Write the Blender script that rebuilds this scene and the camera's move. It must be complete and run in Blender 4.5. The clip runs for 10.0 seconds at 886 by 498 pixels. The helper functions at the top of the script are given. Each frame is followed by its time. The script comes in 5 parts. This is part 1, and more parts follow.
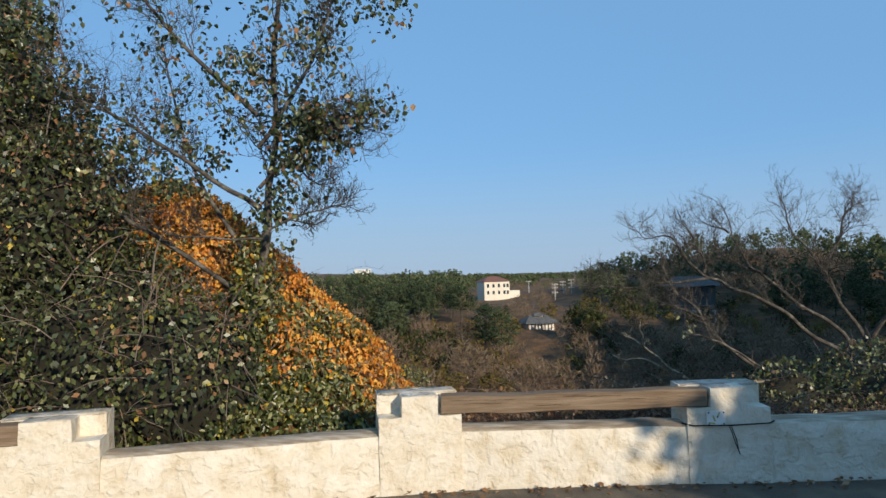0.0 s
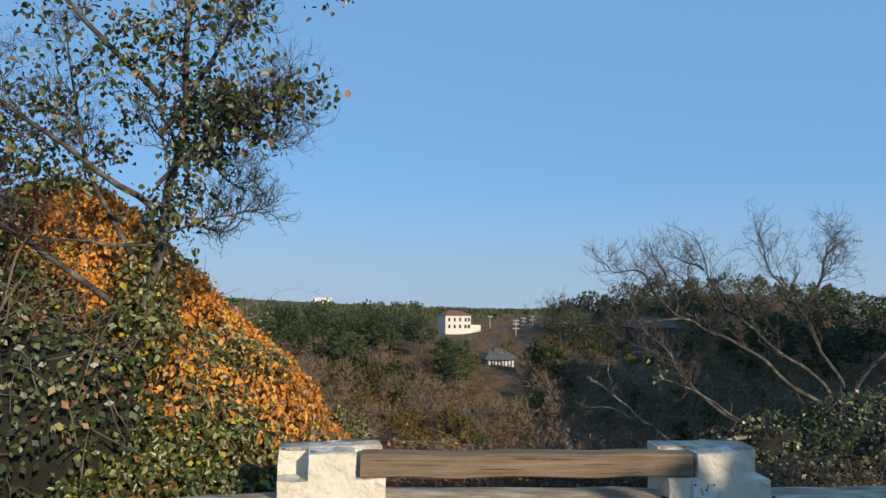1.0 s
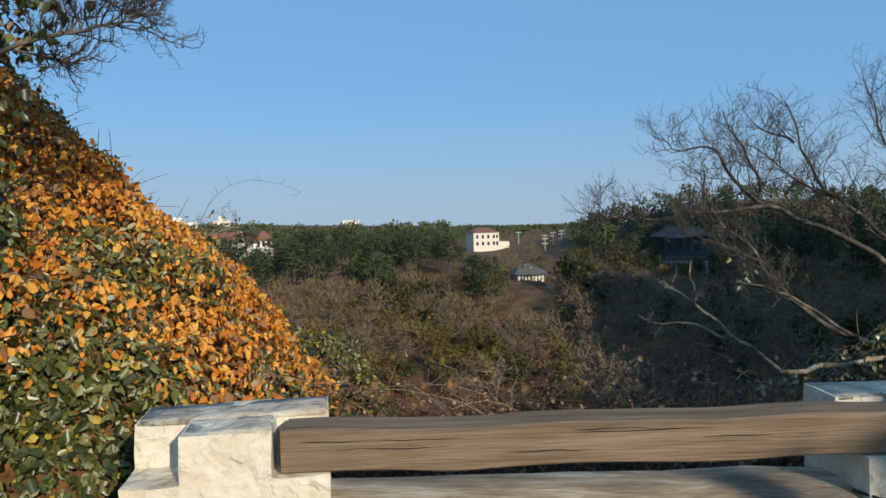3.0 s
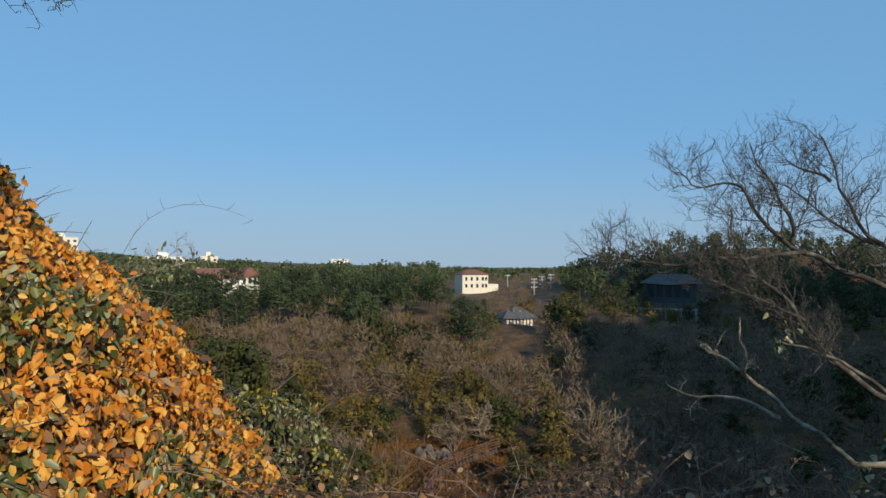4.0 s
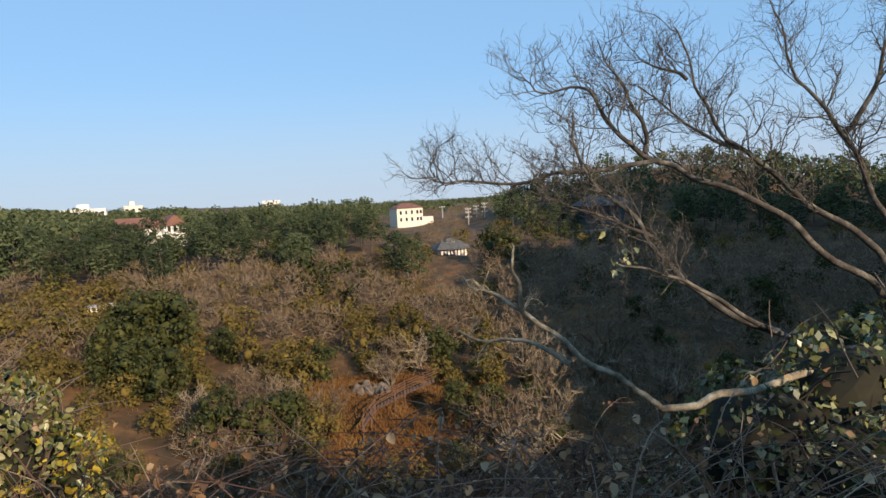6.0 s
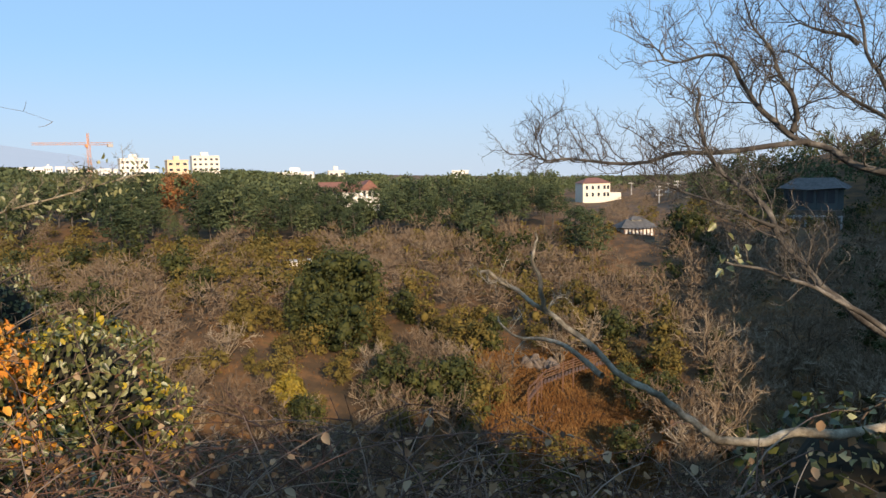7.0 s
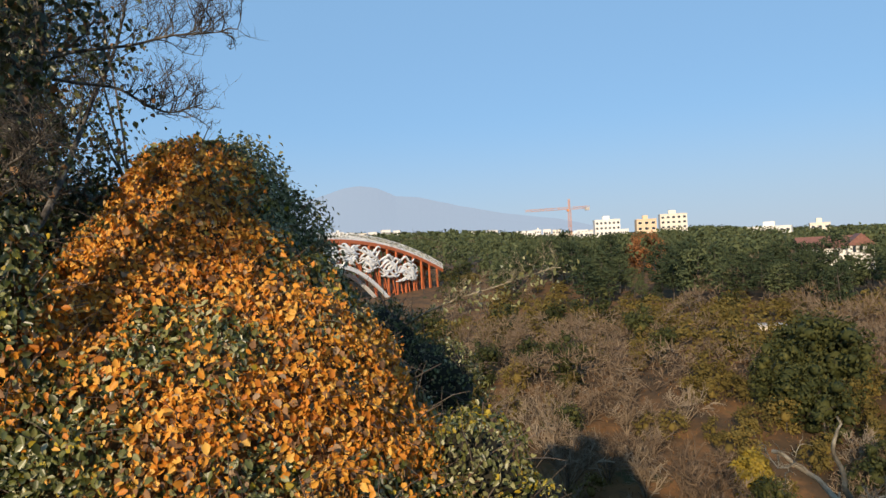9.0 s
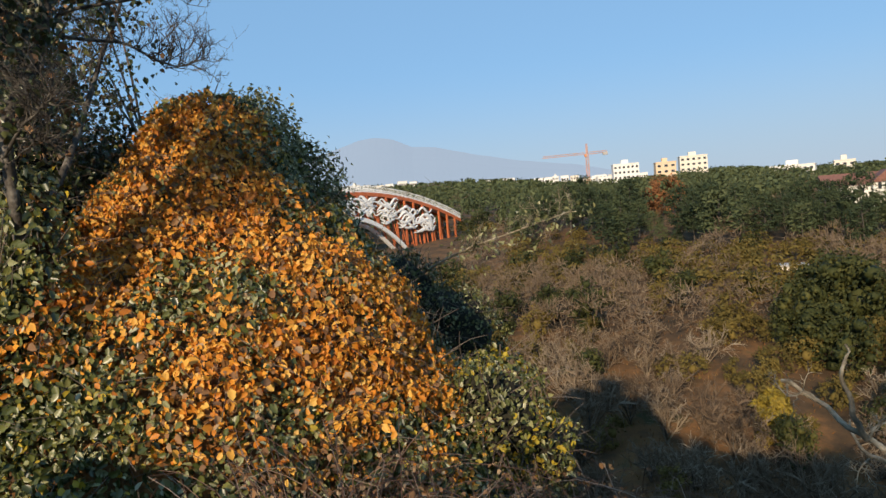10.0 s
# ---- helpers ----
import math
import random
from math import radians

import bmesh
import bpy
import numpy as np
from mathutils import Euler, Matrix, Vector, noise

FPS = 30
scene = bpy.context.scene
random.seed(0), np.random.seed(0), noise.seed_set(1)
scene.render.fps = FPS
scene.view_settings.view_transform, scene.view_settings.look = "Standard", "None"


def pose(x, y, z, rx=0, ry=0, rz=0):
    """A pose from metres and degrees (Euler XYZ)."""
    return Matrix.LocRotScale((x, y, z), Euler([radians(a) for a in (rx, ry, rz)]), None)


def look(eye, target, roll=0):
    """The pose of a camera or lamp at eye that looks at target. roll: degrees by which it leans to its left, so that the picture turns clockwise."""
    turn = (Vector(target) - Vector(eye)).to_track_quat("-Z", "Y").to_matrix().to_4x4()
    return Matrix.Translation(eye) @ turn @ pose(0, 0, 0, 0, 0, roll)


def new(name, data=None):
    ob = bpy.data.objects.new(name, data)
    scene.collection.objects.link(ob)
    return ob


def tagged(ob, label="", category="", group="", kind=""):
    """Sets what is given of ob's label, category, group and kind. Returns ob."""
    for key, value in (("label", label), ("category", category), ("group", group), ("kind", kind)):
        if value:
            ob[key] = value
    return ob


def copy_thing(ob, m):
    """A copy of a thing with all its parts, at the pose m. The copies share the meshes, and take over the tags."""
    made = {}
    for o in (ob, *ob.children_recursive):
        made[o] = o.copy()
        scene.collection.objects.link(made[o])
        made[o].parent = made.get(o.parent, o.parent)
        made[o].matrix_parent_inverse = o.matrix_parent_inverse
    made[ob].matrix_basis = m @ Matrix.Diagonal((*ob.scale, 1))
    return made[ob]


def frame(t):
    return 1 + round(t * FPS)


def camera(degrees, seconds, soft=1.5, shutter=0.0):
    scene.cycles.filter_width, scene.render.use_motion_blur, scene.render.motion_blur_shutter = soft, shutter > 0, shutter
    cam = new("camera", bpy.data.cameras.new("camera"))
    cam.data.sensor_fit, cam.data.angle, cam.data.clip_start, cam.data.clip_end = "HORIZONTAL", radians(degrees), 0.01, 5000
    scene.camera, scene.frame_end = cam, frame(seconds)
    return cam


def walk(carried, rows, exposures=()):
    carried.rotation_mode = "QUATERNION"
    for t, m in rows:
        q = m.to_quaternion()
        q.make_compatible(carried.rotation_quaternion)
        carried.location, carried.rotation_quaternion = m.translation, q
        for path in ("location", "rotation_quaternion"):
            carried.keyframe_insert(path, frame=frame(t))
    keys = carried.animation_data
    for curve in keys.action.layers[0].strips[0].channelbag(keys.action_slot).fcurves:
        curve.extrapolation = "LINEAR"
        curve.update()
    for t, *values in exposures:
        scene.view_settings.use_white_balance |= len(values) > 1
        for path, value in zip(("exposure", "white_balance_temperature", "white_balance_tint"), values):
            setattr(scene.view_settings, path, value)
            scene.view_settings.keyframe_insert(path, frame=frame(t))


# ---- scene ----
cam = camera(66.9, 10.0)
PATH = [
    (0, (0.193, -0.301, 1.735), (0.056, 1.693, 1.807), -1.5),
    (0.5, (0.244, 0.269, 1.739), (0.139, 2.262, 1.866), -0.8),
    (1, (0.335, 0.815, 1.684), (0.306, 2.808, 1.852), 0.8),
    (1.5, (0.419, 1.307, 1.589), (0.291, 3.303, 1.579), 1.0),
    (2, (0.441, 1.896, 1.562), (0.4, 3.892, 1.446), 0.3),
    (2.5, (0.438, 2.423, 1.484), (0.325, 4.419, 1.426), 0.6),
    (2.7, (0.455, 2.618, 1.43), (0.368, 4.615, 1.35), -1.0),
    (3.8, (0.439, 3.824, 1.414), (0.277, 5.818, 1.438), -1.5),
    (4, (0.442, 4.03, 1.411), (0.364, 6.028, 1.461), 0.0),
    (4.5, (0.524, 4.472, 1.39), (0.371, 6.465, 1.328), -6.0),
    (5, (0.719, 4.677, 1.363), (0.799, 6.668, 1.184), -8.6),
    (5.2, (0.792, 4.698, 1.335), (1.061, 6.676, 1.21), -6.7),
    (6.3, (1.77, 4.996, 1.347), (1.687, 6.984, 1.136), -0.9),
    (6.5, (1.889, 5.021, 1.361), (1.543, 6.973, 1.097), -2.7),
    (7, (2.205, 5.245, 1.344), (1.76, 7.183, 1.132), -1.3),
    (7.5, (2.419, 5.378, 1.371), (1.855, 7.282, 1.135), -6.0),
    (7.7, (2.501, 5.468, 1.388), (1.676, 7.277, 1.173), -3.6),
    (8, (2.636, 5.526, 1.524), (1.705, 7.285, 1.322), -1.9),
    (8.5, (2.826, 5.509, 1.672), (1.567, 7.062, 1.644), -5.9),
    (9, (2.908, 5.509, 1.734), (1.348, 6.761, 1.741), -2.9),
    (9.5, (2.957, 5.499, 1.702), (1.352, 6.691, 1.649), -4.1),
    (10, (2.948, 5.514, 1.704), (1.353, 6.713, 1.566), -4.7),
]
walk(cam, [(t, look(eye, target, roll)) for t, eye, target, roll in PATH],
     exposures=((0.0, 0.0, 6500, 10), (2.7, -0.04, 6500, 8), (3.8, -0.12, 6500, 6), (5.2, -0.12, 6500, 6), (6.3, 0.48, 7500, 17), (8.0, 0.48, 7500, 17), (9.0, 0.18, 7300, 14), (10.0, 0.14, 7200, 13)))

# ---- daylight: low winter afternoon sun from behind on the right ----
SUN_AZ, SUN_EL = radians(147), radians(20.5)
world = bpy.data.worlds.new("sky")
scene.world = world
world.use_nodes = True
wn = world.node_tree.nodes
sky = wn.new("ShaderNodeTexSky")
sky.sky_type = "NISHITA"
sky.sun_disc = False
sky.sun_elevation, sky.sun_rotation = SUN_EL, SUN_AZ
sky.altitude, sky.air_density, sky.dust_density, sky.ozone_density = 100, 1.0, 0.0, 5.0
wl = world.node_tree.links
veil = wn.new("ShaderNodeMix")   # thin high haze evens the sky out
veil.data_type = "RGBA"
veil.inputs[0].default_value = 0.7
veil.inputs[7].default_value = (2.0, 4.35, 7.5, 1)
wl.new(sky.outputs[0], veil.inputs[6])
around, height_z = wn.new("ShaderNodeTexCoord"), wn.new("ShaderNodeSeparateXYZ")
wl.new(around.outputs["Generated"], height_z.inputs[0])
low = wn.new("ShaderNodeMapRange")   # lavender winter haze thickens all round towards the horizon
low.interpolation_type = "SMOOTHSTEP"
for slot, value in ((1, -0.02), (2, 0.2), (3, 0.8), (4, 0.0)):
    low.inputs[slot].default_value = value
wl.new(height_z.outputs["Z"], low.inputs[0])
haze = wn.new("ShaderNodeMix")
haze.data_type = "RGBA"
haze.inputs[7].default_value = (3.4, 4.5, 5.9, 1)
wl.new(low.outputs[0], haze.inputs[0])
wl.new(veil.outputs[2], haze.inputs[6])
wl.new(haze.outputs[2], wn["Background"].inputs[0])
wn["Background"].inputs[1].default_value = 0.11
sun_data = bpy.data.lights.new("sun", "SUN")
sun_data.energy, sun_data.angle, sun_data.color = 4.5, radians(0.5), (1.0, 0.86, 0.67)
sun = new("sun", sun_data)
sun_dir = Vector((math.sin(SUN_AZ) * math.cos(SUN_EL), math.cos(SUN_AZ) * math.cos(SUN_EL), math.sin(SUN_EL)))
sun.matrix_world = look(sun_dir * 60, (0, 0, 0))

rng = np.random.default_rng(7)
EYE = np.array((1.5, 5.0, 1.45))


# ---- materials ----
def surface(name, stops, scale=4.0, detail=6.0, rough=0.85, bump=0.0, bump_scale=30.0, island=0.0, per_object=0.0,
            translucent=0.0, metal=0.0, stretch=(1, 1, 1), flake=0.0, spec=0.5):
    m = bpy.data.materials.new(name)
    m.use_nodes = True
    n, l = m.node_tree.nodes, m.node_tree.links
    p = n["Principled BSDF"]
    p.inputs["Roughness"].default_value, p.inputs["Metallic"].default_value = rough, metal
    p.inputs["Specular IOR Level"].default_value = spec
    co, mp = n.new("ShaderNodeTexCoord"), n.new("ShaderNodeMapping")
    mp.inputs["Scale"].default_value = stretch
    l.new(co.outputs["Object"], mp.inputs[0])
    nz = n.new("ShaderNodeTexNoise")
    nz.inputs["Scale"].default_value, nz.inputs["Detail"].default_value = scale, detail
    nz.inputs["Roughness"].default_value = 0.65
    l.new(mp.outputs[0], nz.inputs["Vector"])
    # widen the noise to the full ramp
    fac = n.new("ShaderNodeMapRange")
    fac.inputs[1].default_value, fac.inputs[2].default_value = 0.3, 0.7
    l.new(nz.outputs["Fac"], fac.inputs[0])
    out = fac.outputs[0]
    for amount, kind, sock in ((island, "ShaderNodeNewGeometry", "Random Per Island"), (per_object, "ShaderNodeObjectInfo", "Random")):
        if amount:
            src, mix = n.new(kind), n.new("ShaderNodeMix")
            mix.inputs[0].default_value = amount
            l.new(out, mix.inputs[2])
            l.new(src.outputs[sock], mix.inputs[3])
            out = mix.outputs[0]
    ramp = n.new("ShaderNodeValToRGB")
    e = ramp.color_ramp.elements
    while len(e) < len(stops):
        e.new(0.5)
    for i, (pos, col) in enumerate(stops):
        e[i].position, e[i].color = pos, (*col, 1)
    l.new(out, ramp.inputs[0])
    l.new(ramp.outputs[0], p.inputs["Base Color"])
    if bump:
        bn, b = n.new("ShaderNodeTexNoise"), n.new("ShaderNodeBump")
        bn.inputs["Scale"].default_value, bn.inputs["Detail"].default_value = bump_scale, 8
        l.new(mp.outputs[0], bn.inputs["Vector"])
        b.inputs["Strength"].default_value, b.inputs["Distance"].default_value = bump, 0.02
        l.new(bn.outputs["Fac"], b.inputs["Height"])
        l.new(b.outputs[0], p.inputs["Normal"])
        if flake:
            # paint lies in torn layers: each patch edge is a small step, the bared coat below is yellower
            height_in, tint_in = bn.outputs["Fac"], ramp.outputs[0]
            for size, where, step, tone in ((flake, 0.51, 0.3, (0.86, 0.78, 0.62, 1)), (flake * 2.7, 0.55, 0.2, (0.8, 0.7, 0.55, 1))):
                patch_, torn, add = n.new("ShaderNodeTexNoise"), n.new("ShaderNodeMapRange"), n.new("ShaderNodeMath")
                patch_.inputs["Scale"].default_value, patch_.inputs["Detail"].default_value = size, 7
                patch_.inputs["Distortion"].default_value = 0.6
                l.new(mp.outputs[0], patch_.inputs["Vector"])
                for slot, value in ((1, where), (2, where + 0.08), (3, 0.0), (4, step)):
                    torn.inputs[slot].default_value = value
                l.new(patch_.outputs["Fac"], torn.inputs[0])
                add.operation = "SUBTRACT"
                l.new(height_in, add.inputs[0])
                l.new(torn.outputs[0], add.inputs[1])
                height_in = add.outputs[0]
                coat = n.new("ShaderNodeMix")
                coat.data_type, coat.blend_type = "RGBA", "MULTIPLY"
                coat.inputs[7].default_value = tone
                l.new(torn.outputs[0], coat.inputs[0])
                l.new(tint_in, coat.inputs[6])
                tint_in = coat.outputs[2]
            l.new(height_in, b.inputs["Height"])
            l.new(tint_in, p.inputs["Base Color"])
    if translucent:
        tr, mx = n.new("ShaderNodeBsdfTranslucent"), n.new("ShaderNodeMixShader")
        mx.inputs[0].default_value = translucent
        l.new(ramp.outputs[0], tr.inputs[0])
        l.new(p.outputs[0], mx.inputs[1])
        l.new(tr.outputs[0], mx.inputs[2])
        l.new(mx.outputs[0], n["Material Output"].inputs[0])
    return m


def plain(name, col, rough=0.7):
    c = np.array(col)
    return surface(name, ((0.0, tuple(c * 0.82)), (1.0, tuple(np.minimum(c * 1.08, 1)))), scale=3.0, rough=rough)


M_GROUND = surface("valley_soil", ((0.0, (0.03, 0.021, 0.009)), (0.45, (0.085, 0.046, 0.018)), (0.7, (0.17, 0.08, 0.026)), (1.0, (0.06, 0.055, 0.018))), 0.25, 10, 0.95, 0.6, 3)
M_ROAD = surface("dusty_road", ((0.0, (0.06, 0.05, 0.04)), (0.5, (0.11, 0.09, 0.065)), (1.0, (0.17, 0.135, 0.09))), 2.5, 10, 0.9, 0.4, 60)
M_WALL = surface("flaking_whitewash", ((0.0, (0.42, 0.33, 0.22)), (0.15, (0.6, 0.51, 0.37)), (0.4, (0.68, 0.61, 0.49)), (1.0, (0.76, 0.71, 0.61))), 4.5, 12, 0.95, 0.9, 18, flake=5.0, spec=0.2)
M_CAP = surface("greyed_whitewash", ((0.0, (0.24, 0.2, 0.15)), (0.4, (0.45, 0.4, 0.33)), (1.0, (0.68, 0.63, 0.55))), 9, 10, 0.95, 0.8, 30, flake=8.0, spec=0.15)
M_WALLTOP = surface("worn_concrete", ((0.0, (0.17, 0.125, 0.085)), (0.5, (0.37, 0.295, 0.21)), (1.0, (0.64, 0.57, 0.46))), 6, 10, 0.95, 0.5, 40, stretch=(0.5, 2, 2), spec=0.15)
M_BEAM = surface("weathered_wood", ((0.0, (0.13, 0.085, 0.052)), (0.5, (0.21, 0.15, 0.1)), (1.0, (0.29, 0.22, 0.155))), 3.0, 12, 0.9, 0.5, 14, stretch=(0.5, 6, 9), spec=0.15)
M_BARK = surface("grey_bark", ((0.0, (0.03, 0.026, 0.022)), (0.5, (0.075, 0.066, 0.056)), (1.0, (0.22, 0.2, 0.17))), 9, 8, 0.9, 0.5, 40, spec=0.15)
# lighter copy of the bark, for branches painted as if in sun
M_PALEBARK = surface("pale_sunlit_bark", ((0.0, (0.08, 0.065, 0.045)), (0.5, (0.24, 0.2, 0.14)), (1.0, (0.5, 0.44, 0.33))), 14, 8, 0.95, 0.5, 40, spec=0.1)
M_TWIG = surface("dry_twigs", ((0.0, (0.06, 0.045, 0.035)), (1.0, (0.22, 0.17, 0.13))), 3, 5, 0.9, island=0.8)
M_CANE = surface("red_brown_canes", ((0.0, (0.05, 0.028, 0.02)), (0.6, (0.14, 0.07, 0.045)), (1.0, (0.36, 0.28, 0.2))), 3, 5, 0.8, island=0.8)
M_RUSSET = surface("russet_ivy_leaves", ((0.0, (0.32, 0.09, 0.018)), (0.3, (0.57, 0.2, 0.024)), (0.6, (0.7, 0.31, 0.042)), (0.85, (0.78, 0.45, 0.1)), (1.0, (0.6, 0.44, 0.23))), 1.2, 4, 0.5, island=0.75, translucent=0.2, spec=0.3)
M_GREEN = surface("green_waxy_leaves", ((0.0, (0.02, 0.028, 0.008)), (0.5, (0.072, 0.088, 0.022)), (0.85, (0.155, 0.16, 0.045)), (1.0, (0.34, 0.34, 0.19))), 1.5, 4, 0.35, island=0.92, translucent=0.12)
M_OLIVE = surface("olive_silver_leaves", ((0.0, (0.055, 0.06, 0.02)), (0.45, (0.16, 0.16, 0.055)), (0.85, (0.33, 0.32, 0.15)), (1.0, (0.52, 0.5, 0.34))), 1.5, 4, 0.4, island=0.92, translucent=0.18)
M_YELLOW = surface("yellow_leaves", ((0.0, (0.28, 0.20, 0.02)), (0.6, (0.50, 0.36, 0.03)), (1.0, (0.6, 0.5, 0.1))), 1.5, 4, 0.6, island=0.8, translucent=0.3)
M_DRY = surface("dry_brown_leaves", ((0.0, (0.10, 0.05, 0.025)), (0.6, (0.27, 0.14, 0.06)), (1.0, (0.45, 0.33, 0.2))), 1.5, 4, 0.8, island=0.85, translucent=0.15)
M_DARKLEAF = surface("dark_evergreen_leaves", ((0.0, (0.016, 0.024, 0.009)), (0.6, (0.045, 0.063, 0.02)), (1.0, (0.140, 0.150, 0.060))), 1.5, 4, 0.4, island=0.8, translucent=0.1)
# near-black: shade painted inside the shrubs, also the colour of the cord
M_CORE = surface("shade_and_cord_black", ((0.0, (0.008, 0.008, 0.005)), (1.0, (0.028, 0.025, 0.013))), 6, 6, 1.0)
M_THATCH = surface("leaf_thatch", ((0.0, (0.04, 0.022, 0.009)), (0.5, (0.14, 0.064, 0.018)), (1.0, (0.25, 0.115, 0.034))), 9, 8, 1.0, 0.8, 25)
M_PINE = surface("pine_needles", ((0.0, (0.016, 0.027, 0.014)), (0.4, (0.044, 0.062, 0.03)), (0.75, (0.095, 0.115, 0.052)), (1.0, (0.17, 0.175, 0.08))), 0.6, 4, 0.8, island=0.4, per_object=0.4, translucent=0.08, spec=0.15)
M_BROAD = surface("broadleaf_evergreen", ((0.0, (0.016, 0.023, 0.008)), (0.5, (0.042, 0.049, 0.014)), (1.0, (0.115, 0.108, 0.03))), 0.6, 4, 0.7, island=0.6, per_object=0.2, translucent=0.1, spec=0.2)
M_SCRUB = surface("bare_scrub", ((0.0, (0.052, 0.035, 0.024)), (0.3, (0.132, 0.091, 0.06)), (0.55, (0.195, 0.143, 0.095)), (0.8, (0.31, 0.25, 0.18)), (1.0, (0.22, 0.14, 0.055))), 0.5, 4, 0.9, island=0.45, per_object=0.45, spec=0.1)
M_OLIVESCRUB = surface("olive_scrub", ((0.0, (0.055, 0.044, 0.016)), (0.5, (0.13, 0.1, 0.03)), (1.0, (0.25, 0.175, 0.05))), 0.5, 4, 0.9, island=0.5, per_object=0.4, translucent=0.1, spec=0.1)
M_DRYGRASS = surface("dry_grass", ((0.0, (0.09, 0.04, 0.016)), (0.5, (0.17, 0.08, 0.028)), (0.75, (0.24, 0.135, 0.052)), (1.0, (0.11, 0.085, 0.032))), 0.35, 6, 0.95, island=0.35, spec=0.1)
M_GINKGO = surface("golden_foliage", ((0.0, (0.13, 0.10, 0.012)), (1.0, (0.4, 0.28, 0.03))), 0.8, 4, 0.7, island=0.7, translucent=0.2)
M_REDTREE = surface("rust_foliage", ((0.0, (0.15, 0.06, 0.02)), (1.0, (0.36, 0.15, 0.05))), 0.8, 4, 0.8, island=0.7, translucent=0.15)
M_WHITE = plain("white_render", (0.78, 0.76, 0.70))
M_CREAM = plain("cream_render", (0.74, 0.68, 0.57))
M_ORANGEWALL = plain("apricot_render", (0.72, 0.53, 0.35))
M_REDROOF = surface("red_tiles", ((0.0, (0.14, 0.06, 0.045)), (1.0, (0.27, 0.12, 0.085))), 2.5, 6, 0.8)
M_GREYROOF = surface("grey_tiles", ((0.0, (0.05, 0.05, 0.05)), (1.0, (0.14, 0.135, 0.13))), 1.5, 6, 0.95)
M_GLASS = plain("dark_window_glass", (0.04, 0.05, 0.06), 0.15)
M_BRIDGE = surface("orange_painted_steel", ((0.0, (0.42, 0.10, 0.035)), (1.0, (0.66, 0.19, 0.07))), 0.8, 6, 0.5)
M_BRIDGEWHITE = plain("white_painted_steel", (0.82, 0.82, 0.80), 0.5)
# orange paled to put the distance haze into the colour
M_CRANE = plain("hazed_crane_orange", (0.7, 0.3, 0.12), 0.6)
M_POLE = plain("concrete_pole", (0.45, 0.43, 0.40))
M_ROCK = surface("grey_rock", ((0.0, (0.06, 0.047, 0.038)), (1.0, (0.25, 0.2, 0.16))), 1.6, 8, 0.95, 0.6, 4, spec=0.1)
M_TIMBER = plain("brown_timber", (0.17, 0.09, 0.058), 0.95)
M_TEAL = plain("faded_teal_paint", (0.06, 0.08, 0.08))


# ---- mesh helpers ----
def mesh_from(name, verts, faces, material):
    me = bpy.data.meshes.new(name)
    v = np.asarray(verts, dtype=np.float32).reshape(-1, 3)
    if isinstance(faces, np.ndarray):
        k = faces.shape[1]
        me.vertices.add(len(v))
        me.vertices.foreach_set("co", v.ravel())
        me.loops.add(faces.size)
        me.loops.foreach_set("vertex_index", faces.ravel().astype(np.int32))
        me.polygons.add(len(faces))
        me.polygons.foreach_set("loop_start", np.arange(0, faces.size, k, dtype=np.int32))
        me.update(calc_edges=True)
    else:
        me.from_pydata(v.tolist(), [], faces)
        me.update()
    me.materials.append(material)
    return me


def thing(name, at=(0, 0, 0), rz=0.0):
    ob = new(name)
    ob.empty_display_size = 0.2
    ob.matrix_world = pose(*at, 0, 0, rz)
    return ob


def child(name, mesh, parent, label="", at=(0, 0, 0)):
    ob = new(name, mesh)
    ob.parent = parent
    ob.location = at
    if label:
        tagged(ob, label)
    return ob


def part(name, bm, material, parent, label="", at=(0, 0, 0)):
    me = bpy.data.meshes.new(name)
    bm.to_mesh(me)
    bm.free()
    me.materials.append(material)
    return child(name, me, parent, label, at)


def box_bm(lo, hi, bevel=0.0, bm=None):
    bm = bm or bmesh.new()
    lo, hi = Vector(lo), Vector(hi)
    made = bmesh.ops.create_cube(bm, size=1, matrix=Matrix.Translation((lo + hi) / 2) @ Matrix.Diagonal((*(hi - lo), 1)))
    if bevel:
        edges = list({e for v in made["verts"] for e in v.link_edges})
        bmesh.ops.bevel(bm, geom=edges, offset=bevel, segments=2, affect="EDGES")
    return bm


